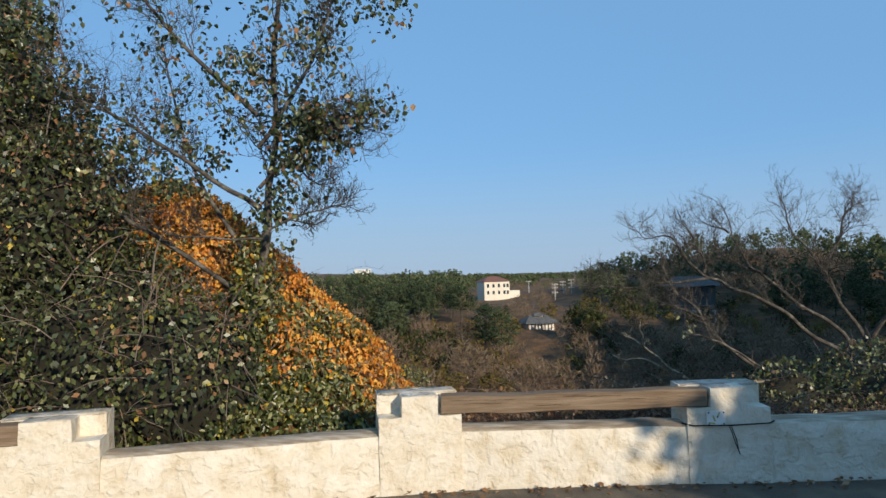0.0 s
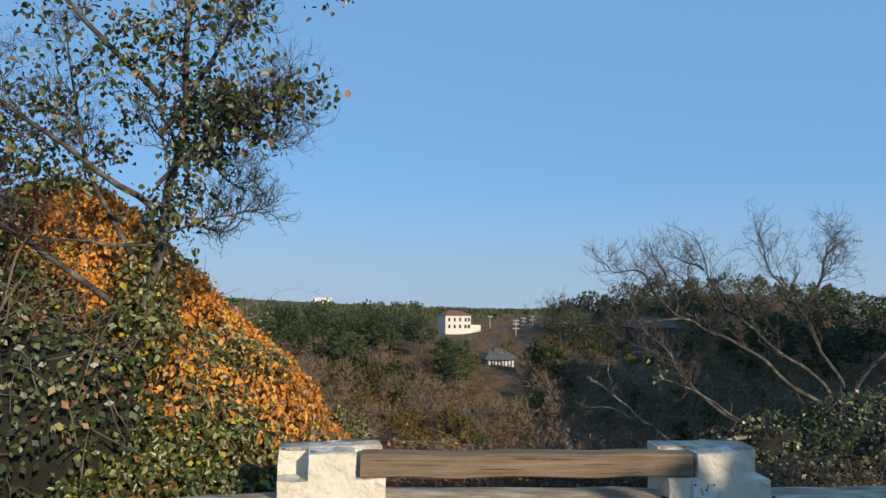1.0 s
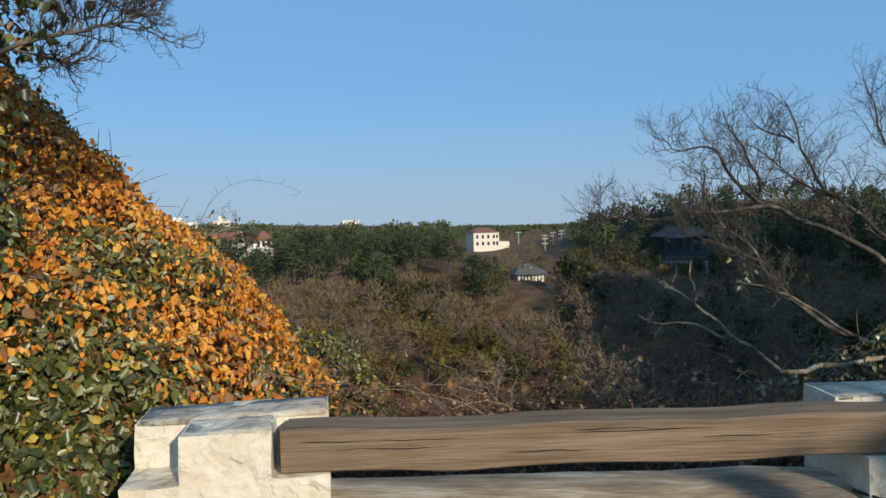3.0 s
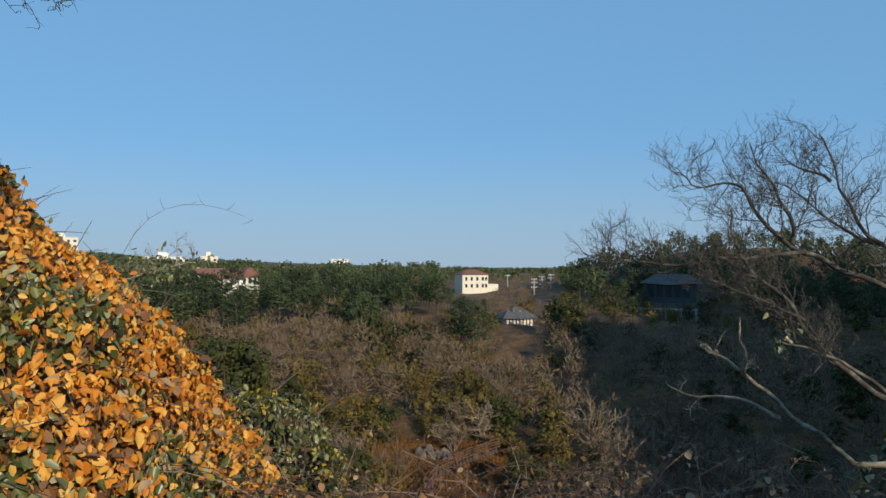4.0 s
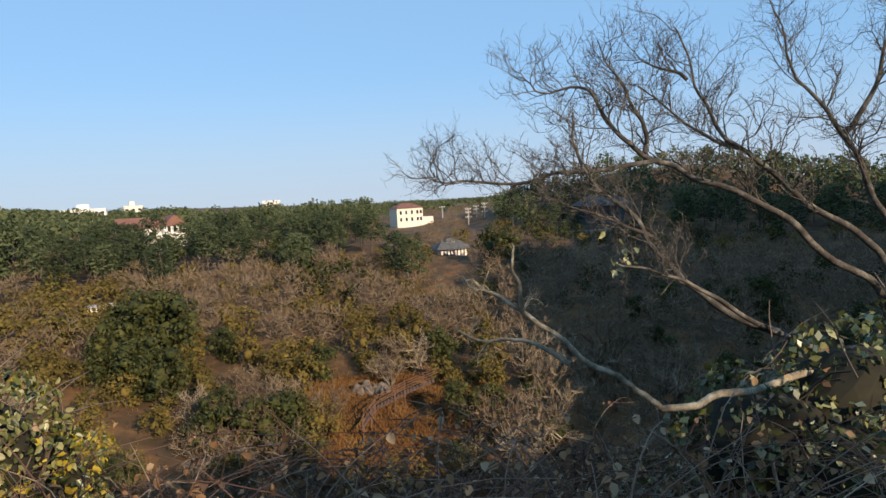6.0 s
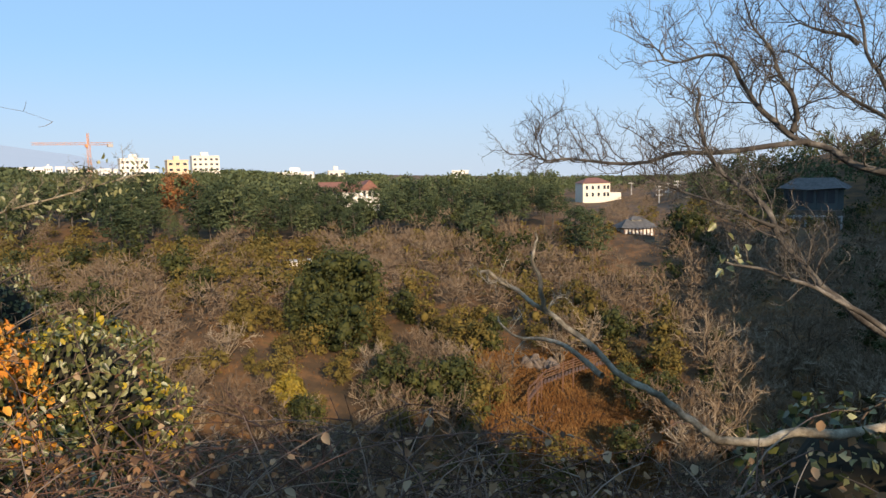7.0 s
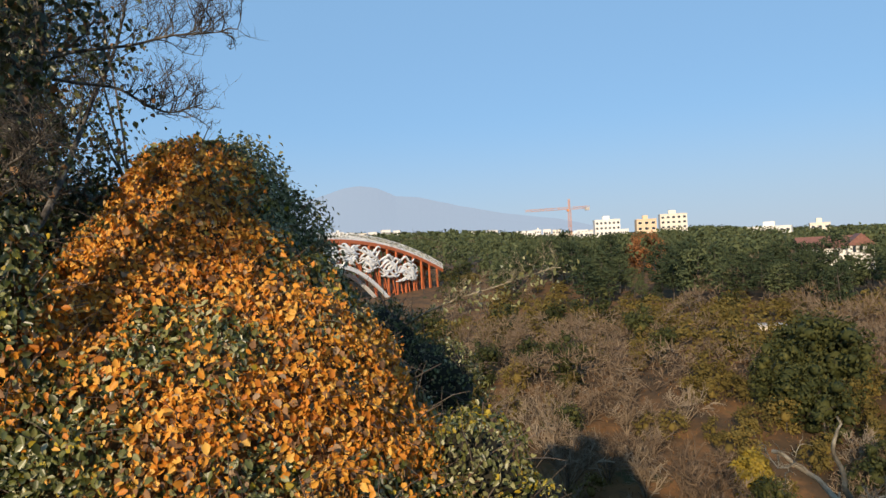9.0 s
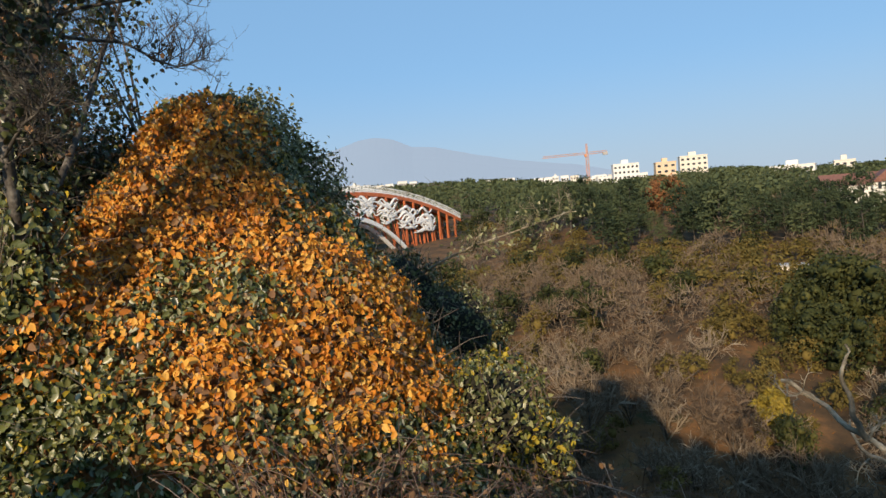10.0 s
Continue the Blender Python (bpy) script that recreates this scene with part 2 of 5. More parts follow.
class Tubes:
    """Tapered round limbs gathered into one mesh."""

    def __init__(self):
        self.v, self.f, self.n = [], [], 0

    def add(self, pts, radii, sides=5):
        pts = np.asarray(pts, float)
        d = np.gradient(pts, axis=0)
        d /= np.linalg.norm(d, axis=1)[:, None] + 1e-9
        ref = np.array((0.31, 0.23, 0.92)) if abs(d[0][2]) < 0.9 else np.array((1.0, 0.1, 0))
        a = np.cross(d, ref)
        a /= np.linalg.norm(a, axis=1)[:, None] + 1e-9
        b = np.cross(d, a)
        ang = np.arange(sides) * 2 * np.pi / sides
        ring = a[:, None] * np.cos(ang)[None, :, None] + b[:, None] * np.sin(ang)[None, :, None]
        self.v.append((pts[:, None] + ring * np.asarray(radii)[:, None, None]).reshape(-1, 3))
        k = len(pts)
        i, j = np.meshgrid(np.arange(k - 1), np.arange(sides), indexing="ij")
        q = np.stack([i * sides + j, i * sides + (j + 1) % sides, (i + 1) * sides + (j + 1) % sides, (i + 1) * sides + j], -1).reshape(-1, 4)
        self.f.append(q + self.n)
        self.n += k * sides

    def mesh(self, name, material):
        me = mesh_from(name, np.concatenate(self.v), np.concatenate(self.f), material)
        me.polygons.foreach_set("use_smooth", np.ones(len(me.polygons), dtype=bool))
        return me


def unit(a):
    return a / (np.linalg.norm(a, axis=-1, keepdims=True) + 1e-9)


def leaves(points, normals, size, spread=0.6, droop=0.5, slim=0.42, fine=True):
    """Folded leaf blades at points, lying roughly along the surface."""
    n = len(points)
    nor = unit(unit(normals) + rng.normal(0, spread, (n, 3)))
    tip = unit(np.cross(nor, rng.normal(0, 1, (n, 3))) + np.array((0, 0, -droop)))
    side = unit(np.cross(tip, nor))
    nor = np.cross(side, tip)
    s = (size * rng.uniform(0.4, 1.35, n))[:, None]
    w = s * slim
    p = np.asarray(points)
    if fine:
        v = np.stack([p, p + tip * s * 0.3 + side * w * 0.9 + nor * w * 0.35, p + tip * s * 0.7 + side * w * 0.7 + nor * w * 0.25,
                      p + tip * s - nor * s * 0.12, p + tip * s * 0.7 - side * w * 0.7 + nor * w * 0.25, p + tip * s * 0.3 - side * w * 0.9 + nor * w * 0.35], 1)
        f = np.array([[0, 1, 2, 3], [0, 3, 4, 5]])
        k = 6
    else:
        v = np.stack([p, p + tip * s * 0.5 + side * w + nor * w * 0.3, p + tip * s, p + tip * s * 0.5 - side * w + nor * w * 0.3], 1)
        f = np.array([[0, 1, 2, 3]])
        k = 4
    faces = (np.arange(n)[:, None, None] * k + f[None]).reshape(-1, 4)
    return v.reshape(-1, 3), faces


def leaf_mesh(name, points, normals, size, material, **kw):
    v, f = leaves(points, normals, size, **kw)
    return mesh_from(name, v, f, material)


# ---- ground ----
PROFILE_D = np.array((-4000, -0.3, 0.0, 0.6, 3, 8, 18, 28, 40, 50, 60, 80, 100, 125, 150, 200, 260, 400, 800, 1600, 4500))
PROFILE_Z = np.array((-0.06, -0.06, -0.1, -1.0, -2.6, -7, -16, -21, -20.5, -18.6, -16.5, -13.5, -11.5, -9.5, -8.0, -6.2, -6, -6, -6, -6, -8))


def wall_y(x):
    """The wall's front edge in plan."""
    return np.interp(x, (-40, -7, -3.35, -2.6, -0.72, -0.06, 1.75, 2.42, 6, 10, 40), (-12, 3.0, 4.17, 4.40, 4.98, 5.13, 5.24, 5.28, 5.7, 6.3, 12))


def height(x, y):
    x, y = np.asarray(x, float), np.asarray(y, float)
    d = y - wall_y(x) - 0.45
    z = np.interp(d, PROFILE_D, PROFILE_Z)
    far = np.clip((d - 20) / 60, 0, 1)
    beyond = np.clip((x - 31) / 20, 0, 1)   # the shading hills stop short of the road
    z = z + far * 0.032 * np.clip(-x - 60, 0, 1200)
    z = z + 13.5 * np.exp(-(((x - 86) / 46) ** 2) - ((y - 205) / 44) ** 2)
    # two unseen hills, added only to shade the right side of the gorge
    z = z + beyond * 39.0 * np.exp(-(((x - 92) / 34) ** 2) - (y / 29) ** 2)
    z = z + beyond * 95.0 * np.exp(-(((x - 165) / 42) ** 2) - ((y - 2) / 32) ** 2)
    z = z + far * (1.1 * np.sin(x * 0.061 + 1.3) * np.cos(y * 0.047) + 0.5 * np.sin(x * 0.17 + y * 0.11))
    return z


gx = np.sinh(np.linspace(-8.2, 8.2, 221)) * 2.4
gy = np.concatenate([5 - np.sinh(np.linspace(7.6, 0.4, 30)) * 2.4, np.linspace(4.2, 9, 33), 9 + np.sinh(np.linspace(0.1, 7.4, 170)) * 2.6])
X, Y = np.meshgrid(gx, gy, indexing="ij")
Z = height(X, Y)
nx, ny = X.shape
i, j = np.meshgrid(np.arange(nx - 1), np.arange(ny - 1), indexing="ij")
quads = np.stack([i * ny + j, (i + 1) * ny + j, (i + 1) * ny + j + 1, i * ny + j + 1], -1).reshape(-1, 4)
ground_me = mesh_from("ground", np.stack([X, Y, Z], -1), quads, M_GROUND)
ground_me.polygons.foreach_set("use_smooth", np.ones(len(ground_me.polygons), dtype=bool))
tagged(new("ground", ground_me), "brown earth slopes of a wooded river gorge", "ground", kind="structure")

# road up to the foot of the wall
rx = np.concatenate([np.linspace(-30, -8, 8), np.linspace(-7, 10, 60), np.linspace(11, 30, 8)])
rv, rf = [], []
for x in rx:
    for s in np.linspace(0, 1, 24):
        y = wall_y(x) + 0.1 - 14 * s ** 2
        rv.append((x, y, 0.012 * math.sin(x * 1.7 + y) * math.sin(y * 1.3) - 0.004))
for a in range(len(rx) - 1):
    for b in range(23):
        rf.append((a * 24 + b, a * 24 + b + 1, (a + 1) * 24 + b + 1, (a + 1) * 24 + b))
tagged(new("road", mesh_from("road", rv, rf, M_ROAD)), "dusty brown asphalt road beside the parapet", "road", kind="structure")

# ---- parapet ----
WALL_H, WALL_T = 0.47, 0.36


def parapet(x0, x1):
    """A stretch of low wall with worn, uneven faces; its worn top is a coat of its own."""
    xs = np.arange(x0, x1 + 0.01, 0.05)
    prof = [(0.0, -0.08), (0.0, 0.06), (0.003, 0.13), (0.0, 0.2), (0.004, 0.27), (0.0, 0.34), (0.004, 0.41), (0.014, 0.455), (0.04, WALL_H),
            (0.16, WALL_H + 0.008), (0.28, WALL_H), (0.34, 0.45), (WALL_T, 0.40), (WALL_T, -1.4)]
    v, f = [], []
    for x in xs:
        slope = float((wall_y(x + 0.3) - wall_y(x - 0.3)) / 0.6)
        nx_, ny_ = -slope / math.hypot(1, slope), 1 / math.hypot(1, slope)
        for o, z in prof:
            k = noise.noise((x * 7, o * 9, z * 9)) * 0.008 + noise.noise((x * 1.7, o * 3, z * 3 + 5)) * 0.012
            up = noise.noise((x * 3.1, 4, 2)) * 0.012 if z > 0.4 else 0
            v.append((x + nx_ * (o + k), float(wall_y(x)) + ny_ * (o + k), z + up))
    m = len(prof)
    top = []
    for a in range(len(xs) - 1):
        for b in range(m - 1):
            (top if 7 <= b <= 10 else f).append((a * m + b, (a + 1) * m + b, (a + 1) * m + b + 1, a * m + b + 1))
    return v, f, top


wall = thing("parapet_wall")
tagged(wall, "low whitewashed parapet wall with cracked flaking paint", "wall", kind="structure")
v, f, top = parapet(-9, 14)
for nm, fs, mt in (("wall_body", f, M_WALL), ("wall_top", top, M_WALLTOP)):
    me = mesh_from(nm, v, fs, mt)
    me.polygons.foreach_set("use_smooth", np.ones(len(me.polygons), dtype=bool))
    child(nm, me, wall, "bare weathered concrete wall top" if nm == "wall_top" else "")


def rough_block(bm, amount=0.008, cuts=5, seed=0.0):
    bmesh.ops.subdivide_edges(bm, edges=bm.edges[:], cuts=cuts, use_grid_fill=True)
    for vert in bm.verts:
        c = vert.co * 6 + Vector((seed, seed * 2, 0))
        vert.co += Vector((noise.noise(c), noise.noise(c + Vector((9, 0, 0))), noise.noise(c + Vector((0, 9, 0))))) * amount
    for face in bm.faces:
        face.smooth = True
    return bm


def post(x0, x1, seed):
    """A square post with a notch at the front of each shoulder for the rails."""
    ob = thing("parapet_post")
    xm = (x0 + x1) / 2
    turn = math.atan2(float(wall_y(x1) - wall_y(x0)), x1 - x0)
    ob.matrix_world = pose(xm, float(wall_y(xm)) - 0.012, 0, 0, 0, math.degrees(turn))
    w, notch = (x1 - x0) / 2, 0.185
    # one solid block cut into small cells, the two front corners left out
    xs = np.unique(np.round(np.concatenate([np.linspace(-w, -w + notch, 5), np.linspace(-w + notch, w - notch, 8), np.linspace(w - notch, w, 5)]), 5))
    ys = np.array((0.0, 0.05, 0.1, 0.15, 0.2, 0.26, 0.32, 0.37, 0.416))
    zs = np.array((-0.05, 0.06, 0.14, 0.22, 0.30, 0.38, 0.46, 0.53, 0.60, 0.65, 0.71, 0.757))

    def solid(a, b, c):
        if not (0 <= a < len(xs) - 1 and 0 <= b < len(ys) - 1 and 0 <= c < len(zs) - 1):
            return False
        xm_, ym_, zm_ = (xs[a] + xs[a + 1]) / 2, (ys[b] + ys[b + 1]) / 2, (zs[c] + zs[c + 1]) / 2
        return not (zm_ > 0.6 and ym_ < 0.2 and abs(xm_) > w - notch)

    bm, grid = bmesh.new(), {}

    def corner(a, b, c):
        if (a, b, c) not in grid:
            co = Vector((xs[a], ys[b], zs[c]))
            k = co * 7 + Vector((seed * 3, seed, 0))
            co += Vector((noise.noise(k), noise.noise(k + Vector((9, 0, 0))), noise.noise(k + Vector((0, 9, 0))))) * 0.007
            grid[(a, b, c)] = bm.verts.new(co)
        return grid[(a, b, c)]

    sides = (((-1, 0, 0), ((0, 0, 0), (0, 0, 1), (0, 1, 1), (0, 1, 0))), ((1, 0, 0), ((1, 0, 0), (1, 1, 0), (1, 1, 1), (1, 0, 1))),
             ((0, -1, 0), ((0, 0, 0), (1, 0, 0), (1, 0, 1), (0, 0, 1))), ((0, 1, 0), ((0, 1, 0), (0, 1, 1), (1, 1, 1), (1, 1, 0))),
             ((0, 0, -1), ((0, 0, 0), (0, 1, 0), (1, 1, 0), (1, 0, 0))), ((0, 0, 1), ((0, 0, 1), (1, 0, 1), (1, 1, 1), (0, 1, 1))))
    for a in range(len(xs) - 1):
        for b in range(len(ys) - 1):
            for c in range(len(zs) - 1):
                if solid(a, b, c):
                    for d, q in sides:
                        if not solid(a + d[0], b + d[1], c + d[2]):
                            bm.faces.new([corner(a + e[0], b + e[1], c + e[2]) for e in q])
    sharp = [e for e in bm.edges if len(e.link_faces) == 2 and e.calc_face_angle() > 0.9]
    bmesh.ops.bevel(bm, geom=sharp, offset=0.009, segments=2, affect="EDGES")
    part("post_body", bm, M_WALL, ob)
    bm = bmesh.new()
    box_bm((-w + notch + 0.005, 0.006, 0.745), (w - notch - 0.005, 0.23, 0.7585), 0.004, bm)
    box_bm((-w + 0.005, 0.196, 0.745), (w - 0.005, 0.41, 0.7615), 0.004, bm)
    part("post_cap", rough_block(bm, 0.004, 3, seed + 7), M_CAP, ob, "greyed worn top of the post")
    tagged(ob, "square whitewashed concrete post with notched shoulders", "post", "parapet posts")
    return ob


post(-3.33, -2.62, 1.0)
post(-0.72, -0.06, 2.0)
post3 = post(1.74, 2.40, 3.0)


def rail(a, b, seed):
    a, b = Vector(a), Vector(b)
    ob = thing("wooden_rail")
    ob.matrix_world = pose(a.x, a.y, a.z, 0, 0, math.degrees(math.atan2(b.y - a.y, b.x - a.x)))
    length = (b - a).length
    bm = bmesh.new()
    n, prof = 40, [(0, -0.066), (0.012, -0.074), (0.15, -0.074), (0.162, -0.06), (0.162, 0.06), (0.15, 0.07), (0.012, 0.07), (0, 0.062)]
    rings = []
    for k in range(n + 1):
        x = length * k / n
        sag = 0.006 * math.sin(k * 0.4 + seed) + 0.008 * noise.noise((k * 0.13, seed, 1))
        rings.append([bm.verts.new((x, y + 0.004 * noise.noise((k * 0.3, y * 20, z * 20)), z * (1 + 0.05 * noise.noise((k * 0.21, seed, y))) + sag)) for y, z in prof])
    for k in range(n):
        for q in range(8):
            bm.faces.new((rings[k][q], rings[k + 1][q], rings[k + 1][(q + 1) % 8], rings[k][(q + 1) % 8]))
    bm.faces.new(rings[0])
    bm.faces.new(rings[-1][::-1])
    bmesh.ops.recalc_face_normals(bm, faces=bm.faces[:])
    part("beam", bm, M_BEAM, ob)
    # long drying cracks along the face
    t = Tubes()
    for k in range(7):
        s = rng.uniform(0.05, length - 0.6)
        z = rng.uniform(-0.05, 0.05)
        px = np.linspace(s, s + rng.uniform(0.2, 0.55), 6)
        t.add(np.stack([px, np.full(6, -0.0005), z + rng.normal(0, 0.002, 6)], 1), (0.0006, 0.0018, 0.002, 0.002, 0.0016, 0.0005), 4)
    child("drying_crack", t.mesh("drying_crack", M_CORE), ob)
    tagged(ob, "weathered brown timber rail resting in the post notches", "rail", "parapet rails")
    return ob


rail((-0.225, 5.095, 0.677), (1.905, 5.262, 0.677), 0.3)
rail((-5.6, 3.44, 0.677), (-3.14, 4.235, 0.677), 1.7)

# small white plate with yellow marks on the post, and the cord tied round it
plate = thing("marker_plate", (0, 0, 0))
plate.matrix_world = post3.matrix_world @ Matrix.Translation((-0.115, -0.022, 0.525))
part("plate", box_bm((-0.075, -0.004, -0.058), (0.075, 0.006, 0.058), 0.002), plain("white_enamel", (0.78, 0.77, 0.72), 0.4), plate)
m_mark, m_screw = plain("yellow_mark", (0.5, 0.44, 0.16)), plain("black_screw", (0.02, 0.02, 0.02), 0.5)
for x, z, w, h, a in ((-0.035, -0.038, 0.024, 0.006, 10), (-0.018, 0.0, 0.007, 0.026, -20), (0.018, 0.026, 0.006, 0.024, 25)):
    bm = box_bm((-w, -0.003, -h), (w, 0.0, h), 0.001)
    bm.transform(pose(x, -0.004, z, 0, a, 0))
    part("yellow_mark", bm, m_mark, plate)
for x, z in ((-0.06, 0.045), (0.06, 0.045), (-0.06, -0.045), (0.06, -0.045), (0.01, 0.012)):
    part("screw", box_bm((x - 0.006, -0.009, z - 0.006), (x + 0.006, -0.003, z + 0.006), 0.002), m_screw, plate)
tagged(plate, "small white enamel plate with yellow marks on the post", "sign")
cord = thing("tied_cord")
cord.matrix_world = post3.matrix_world
t = Tubes()
t.add([(-0.36, 0.05, 0.475), (-0.3, -0.03, 0.472), (0.0, -0.032, 0.468), (0.3, -0.03, 0.478), (0.37, 0.03, 0.482)], [0.006] * 5, 6)
child("loop", t.mesh("loop", M_CORE), cord)
t = Tubes()
t.add([(-0.02, -0.03, 0.468), (0.0, -0.035, 0.42), (0.03, -0.032, 0.32), (0.055, -0.03, 0.26), (0.06, -0.034, 0.24), (0.05, -0.032, 0.27), (0.035, -0.034, 0.36), (0.0, -0.034, 0.46)], [0.004] * 8, 5)
child("loose_end", t.mesh("loose_end", M_CORE), cord)
tagged(cord, "dark cord tied round the post with a loose end", "cord")

# litter of dead leaves along the foot of the wall
lx = rng.uniform(-4, 8, 420)
lp = np.stack([lx, wall_y(lx) - np.abs(rng.normal(0, 0.12, 420)) - 0.01, np.full(420, 0.012)], 1)
tagged(new("leaf_litter", leaf_mesh("leaf_litter", lp, np.tile((0, 0, 1.0), (420, 1)), 0.05, M_DRY, spread=0.25, droop=0)), "dead brown leaves along the foot of the wall", "leaves", kind="stuff")


# ---- foliage mounds ----
def mound_points(blobs, n):
    """Points on the outside of a union of ellipsoids, with their outward direction."""
    out, nor = [], []
    area = np.array([(b[3] * b[4] + b[4] * b[5] + b[3] * b[5]) for b in blobs])
    for k, b in enumerate(blobs):
        m = int(n * area[k] / area.sum())
        d = unit(rng.normal(0, 1, (m, 3)))
        c, r = np.array(b[:3]), np.array(b[3:6])
        p = c + d * r * rng.uniform(0.9, 1.06, (m, 1))
        keep = np.ones(m, bool)
        for q, o in enumerate(blobs):
            if q != k:
                keep &= (((p - np.array(o[:3])) / np.array(o[3:6])) ** 2).sum(1) > 0.85
        out.append(p[keep])
        nor.append(unit(d / r)[keep])
    return np.concatenate(out), np.concatenate(nor)


def wobble(p, amount, scale):
    return np.array([noise.noise(Vector(q) * scale) for q in p])[:, None] * amount


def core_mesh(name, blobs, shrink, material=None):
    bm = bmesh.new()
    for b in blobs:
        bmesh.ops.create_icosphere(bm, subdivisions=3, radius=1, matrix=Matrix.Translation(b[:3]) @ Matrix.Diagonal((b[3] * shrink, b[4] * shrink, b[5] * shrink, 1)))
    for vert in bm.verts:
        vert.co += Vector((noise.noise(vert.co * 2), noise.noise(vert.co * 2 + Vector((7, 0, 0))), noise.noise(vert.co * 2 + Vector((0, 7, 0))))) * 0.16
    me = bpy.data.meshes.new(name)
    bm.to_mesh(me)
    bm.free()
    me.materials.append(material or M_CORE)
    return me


def clear_of_wall(p, gap=0.5):
    return p[:, 1] > wall_y(p[:, 0]) + gap


# the ivy-grown cone
ivy = thing("ivy_covered_bush", (-2.8, 7.4, -2.0))
tagged(ivy, "tall bush overgrown with orange autumn ivy beside evergreen leaves", "bush")
base = Matrix.Translation((2.8, -7.4, 2.0))


def girth(ang):
    """The mound is longer than it is wide."""
    return 1 + 0.27 * np.cos(2 * (ang + 0.517))


def ivy_cone(cx, cy, zs, rs, n):
    """Points on a lumpy cone of leaves; zs falls while rs grows."""
    z_ = np.linspace(zs[0], zs[-1], 60)
    w = np.interp(-z_, -np.array(zs), rs) + 0.15
    zz = np.interp(rng.random(n), np.cumsum(w) / w.sum(), z_)
    ang = rng.uniform(0, 2 * np.pi, n)
    lump = np.array([noise.noise((math.cos(a) * 2.6, math.sin(a) * 2.6, z * 1.6 + cx)) + 0.8 * noise.noise((math.cos(a) * 8, math.sin(a) * 8, z * 5 + cy)) for a, z in zip(ang, zz)])
    rad = np.interp(-zz, -np.array(zs), rs) * girth(ang) + 0.13 * lump + rng.normal(0, 0.045, n)
    p = np.stack([cx + rad * np.cos(ang), cy + rad * np.sin(ang), zz + 0.06 * lump], 1)
    return p, unit(np.stack([np.cos(ang), np.sin(ang), np.full(n, 0.7)], 1)), ang


CONE = (-3.86, 7.88, (2.93, 2.86, 2.56, 2.06, 1.56, 1.06, 0.26, -2.0), (0.12, 0.4, 0.7, 1.12, 1.56, 2.08, 2.7, 4.1))
COLLAR = (-2.12, 6.08, (2.1, 1.7, 1.2, 0.6, -0.5), (0.08, 0.17, 0.27, 0.38, 0.55))   # ivy round the foot of the tall tree
pa, na, aa = ivy_cone(*CONE, 275000)
pb, nb, ab = ivy_cone(*COLLAR, 14000)
ip, inor, ang = np.concatenate([pa, pb]), np.concatenate([na, nb]), np.concatenate([aa, ab])
front = wall_y(ip[:, 0]) + 0.48 + rng.uniform(0, 0.14, len(ip))
near_front = ip[:, 1] > front - 0.75
ip[:, 1] = np.maximum(ip[:, 1], front)
ok = near_front & (ip[:, 0] > -7.0) & (np.cos(ang - math.radians(-45)) > -0.45) & (ip[:, 2] > -1.7)
for cx, cy, zs, rs in (CONE, COLLAR):
    th = np.arctan2(ip[:, 1] - cy, ip[:, 0] - cx)
    ok &= (ip[:, 1] <= front) | (np.hypot(ip[:, 0] - cx, ip[:, 1] - cy) > 0.8 * girth(th) * np.interp(-ip[:, 2], -np.array(zs), rs))
ok &= (rng.random(len(ip)) > np.clip((0.6 - ip[:, 2]) * 0.7, 0, 0.75)) | (ip[:, 1] > 6.8)
ip, inor, ang = ip[ok], inor[ok], ang[ok]
zz = ip[:, 2]
patch = np.array([noise.noise(Vector(q) * 0.9 + Vector((3, 1, 0))) + 0.8 * noise.noise(Vector(q) * 2.6) for q in ip])
warm = patch * 0.75 + 0.38 - 1.3 * np.clip(6.35 - ip[:, 1], 0, 1) - 1.3 * np.clip(0.6 - zz, 0, 1) - 0.5 * np.clip(-3.4 - ip[:, 0], 0, 1) - 1.1 * ((zz > 1.85) & (ip[:, 1] > 8.15))
is_warm = warm + rng.normal(0, 0.2, len(ip)) > 0.10
is_olive = ~is_warm & (rng.random(len(ip)) < np.where(zz > 2.0, 0.7, np.where(ip[:, 1] < 6.0, 0.16, 0.42)))
is_yel = ~is_warm & ~is_olive & (rng.random(len(ip)) < 0.08)
is_green = ~is_warm & ~is_olive & ~is_yel
off = np.array((2.8, -7.4, 2.0))
is_dry = is_warm & (rng.random(len(ip)) < 0.16)
is_warm &= ~is_dry
child("dry_leaves", leaf_mesh("dry_leaves", ip[is_dry] + off, inor[is_dry], 0.055, M_DRY, spread=0.8, droop=0.8), ivy, "withered brown ivy leaves")
is_small = is_warm & (rng.random(len(ip)) < 0.5)
is_warm &= ~is_small
child("russet_leaves", leaf_mesh("russet_leaves", ip[is_warm] + off, inor[is_warm], 0.06, M_RUSSET, slim=0.36, spread=0.6, droop=0.9), ivy, "orange and rust ivy leaves")
child("curled_leaves", leaf_mesh("curled_leaves", ip[is_small] + inor[is_small] * 0.02 + off, inor[is_small], 0.042, M_RUSSET, slim=0.3, spread=0.8, droop=0.9), ivy, "small curled orange ivy leaves")
child("green_leaves", leaf_mesh("green_leaves", ip[is_green] + off, inor[is_green], 0.06, M_GREEN, spread=0.7, droop=0.8, slim=0.34), ivy, "glossy dark green leaves")
d_ = unit(rng.normal(0, 1, (9000, 3)))
lobes = np.array(((-3.95, 8.5, 2.3), (-3.75, 8.75, 2.0), (-4.05, 8.35, 2.6), (-3.55, 8.75, 1.6)))
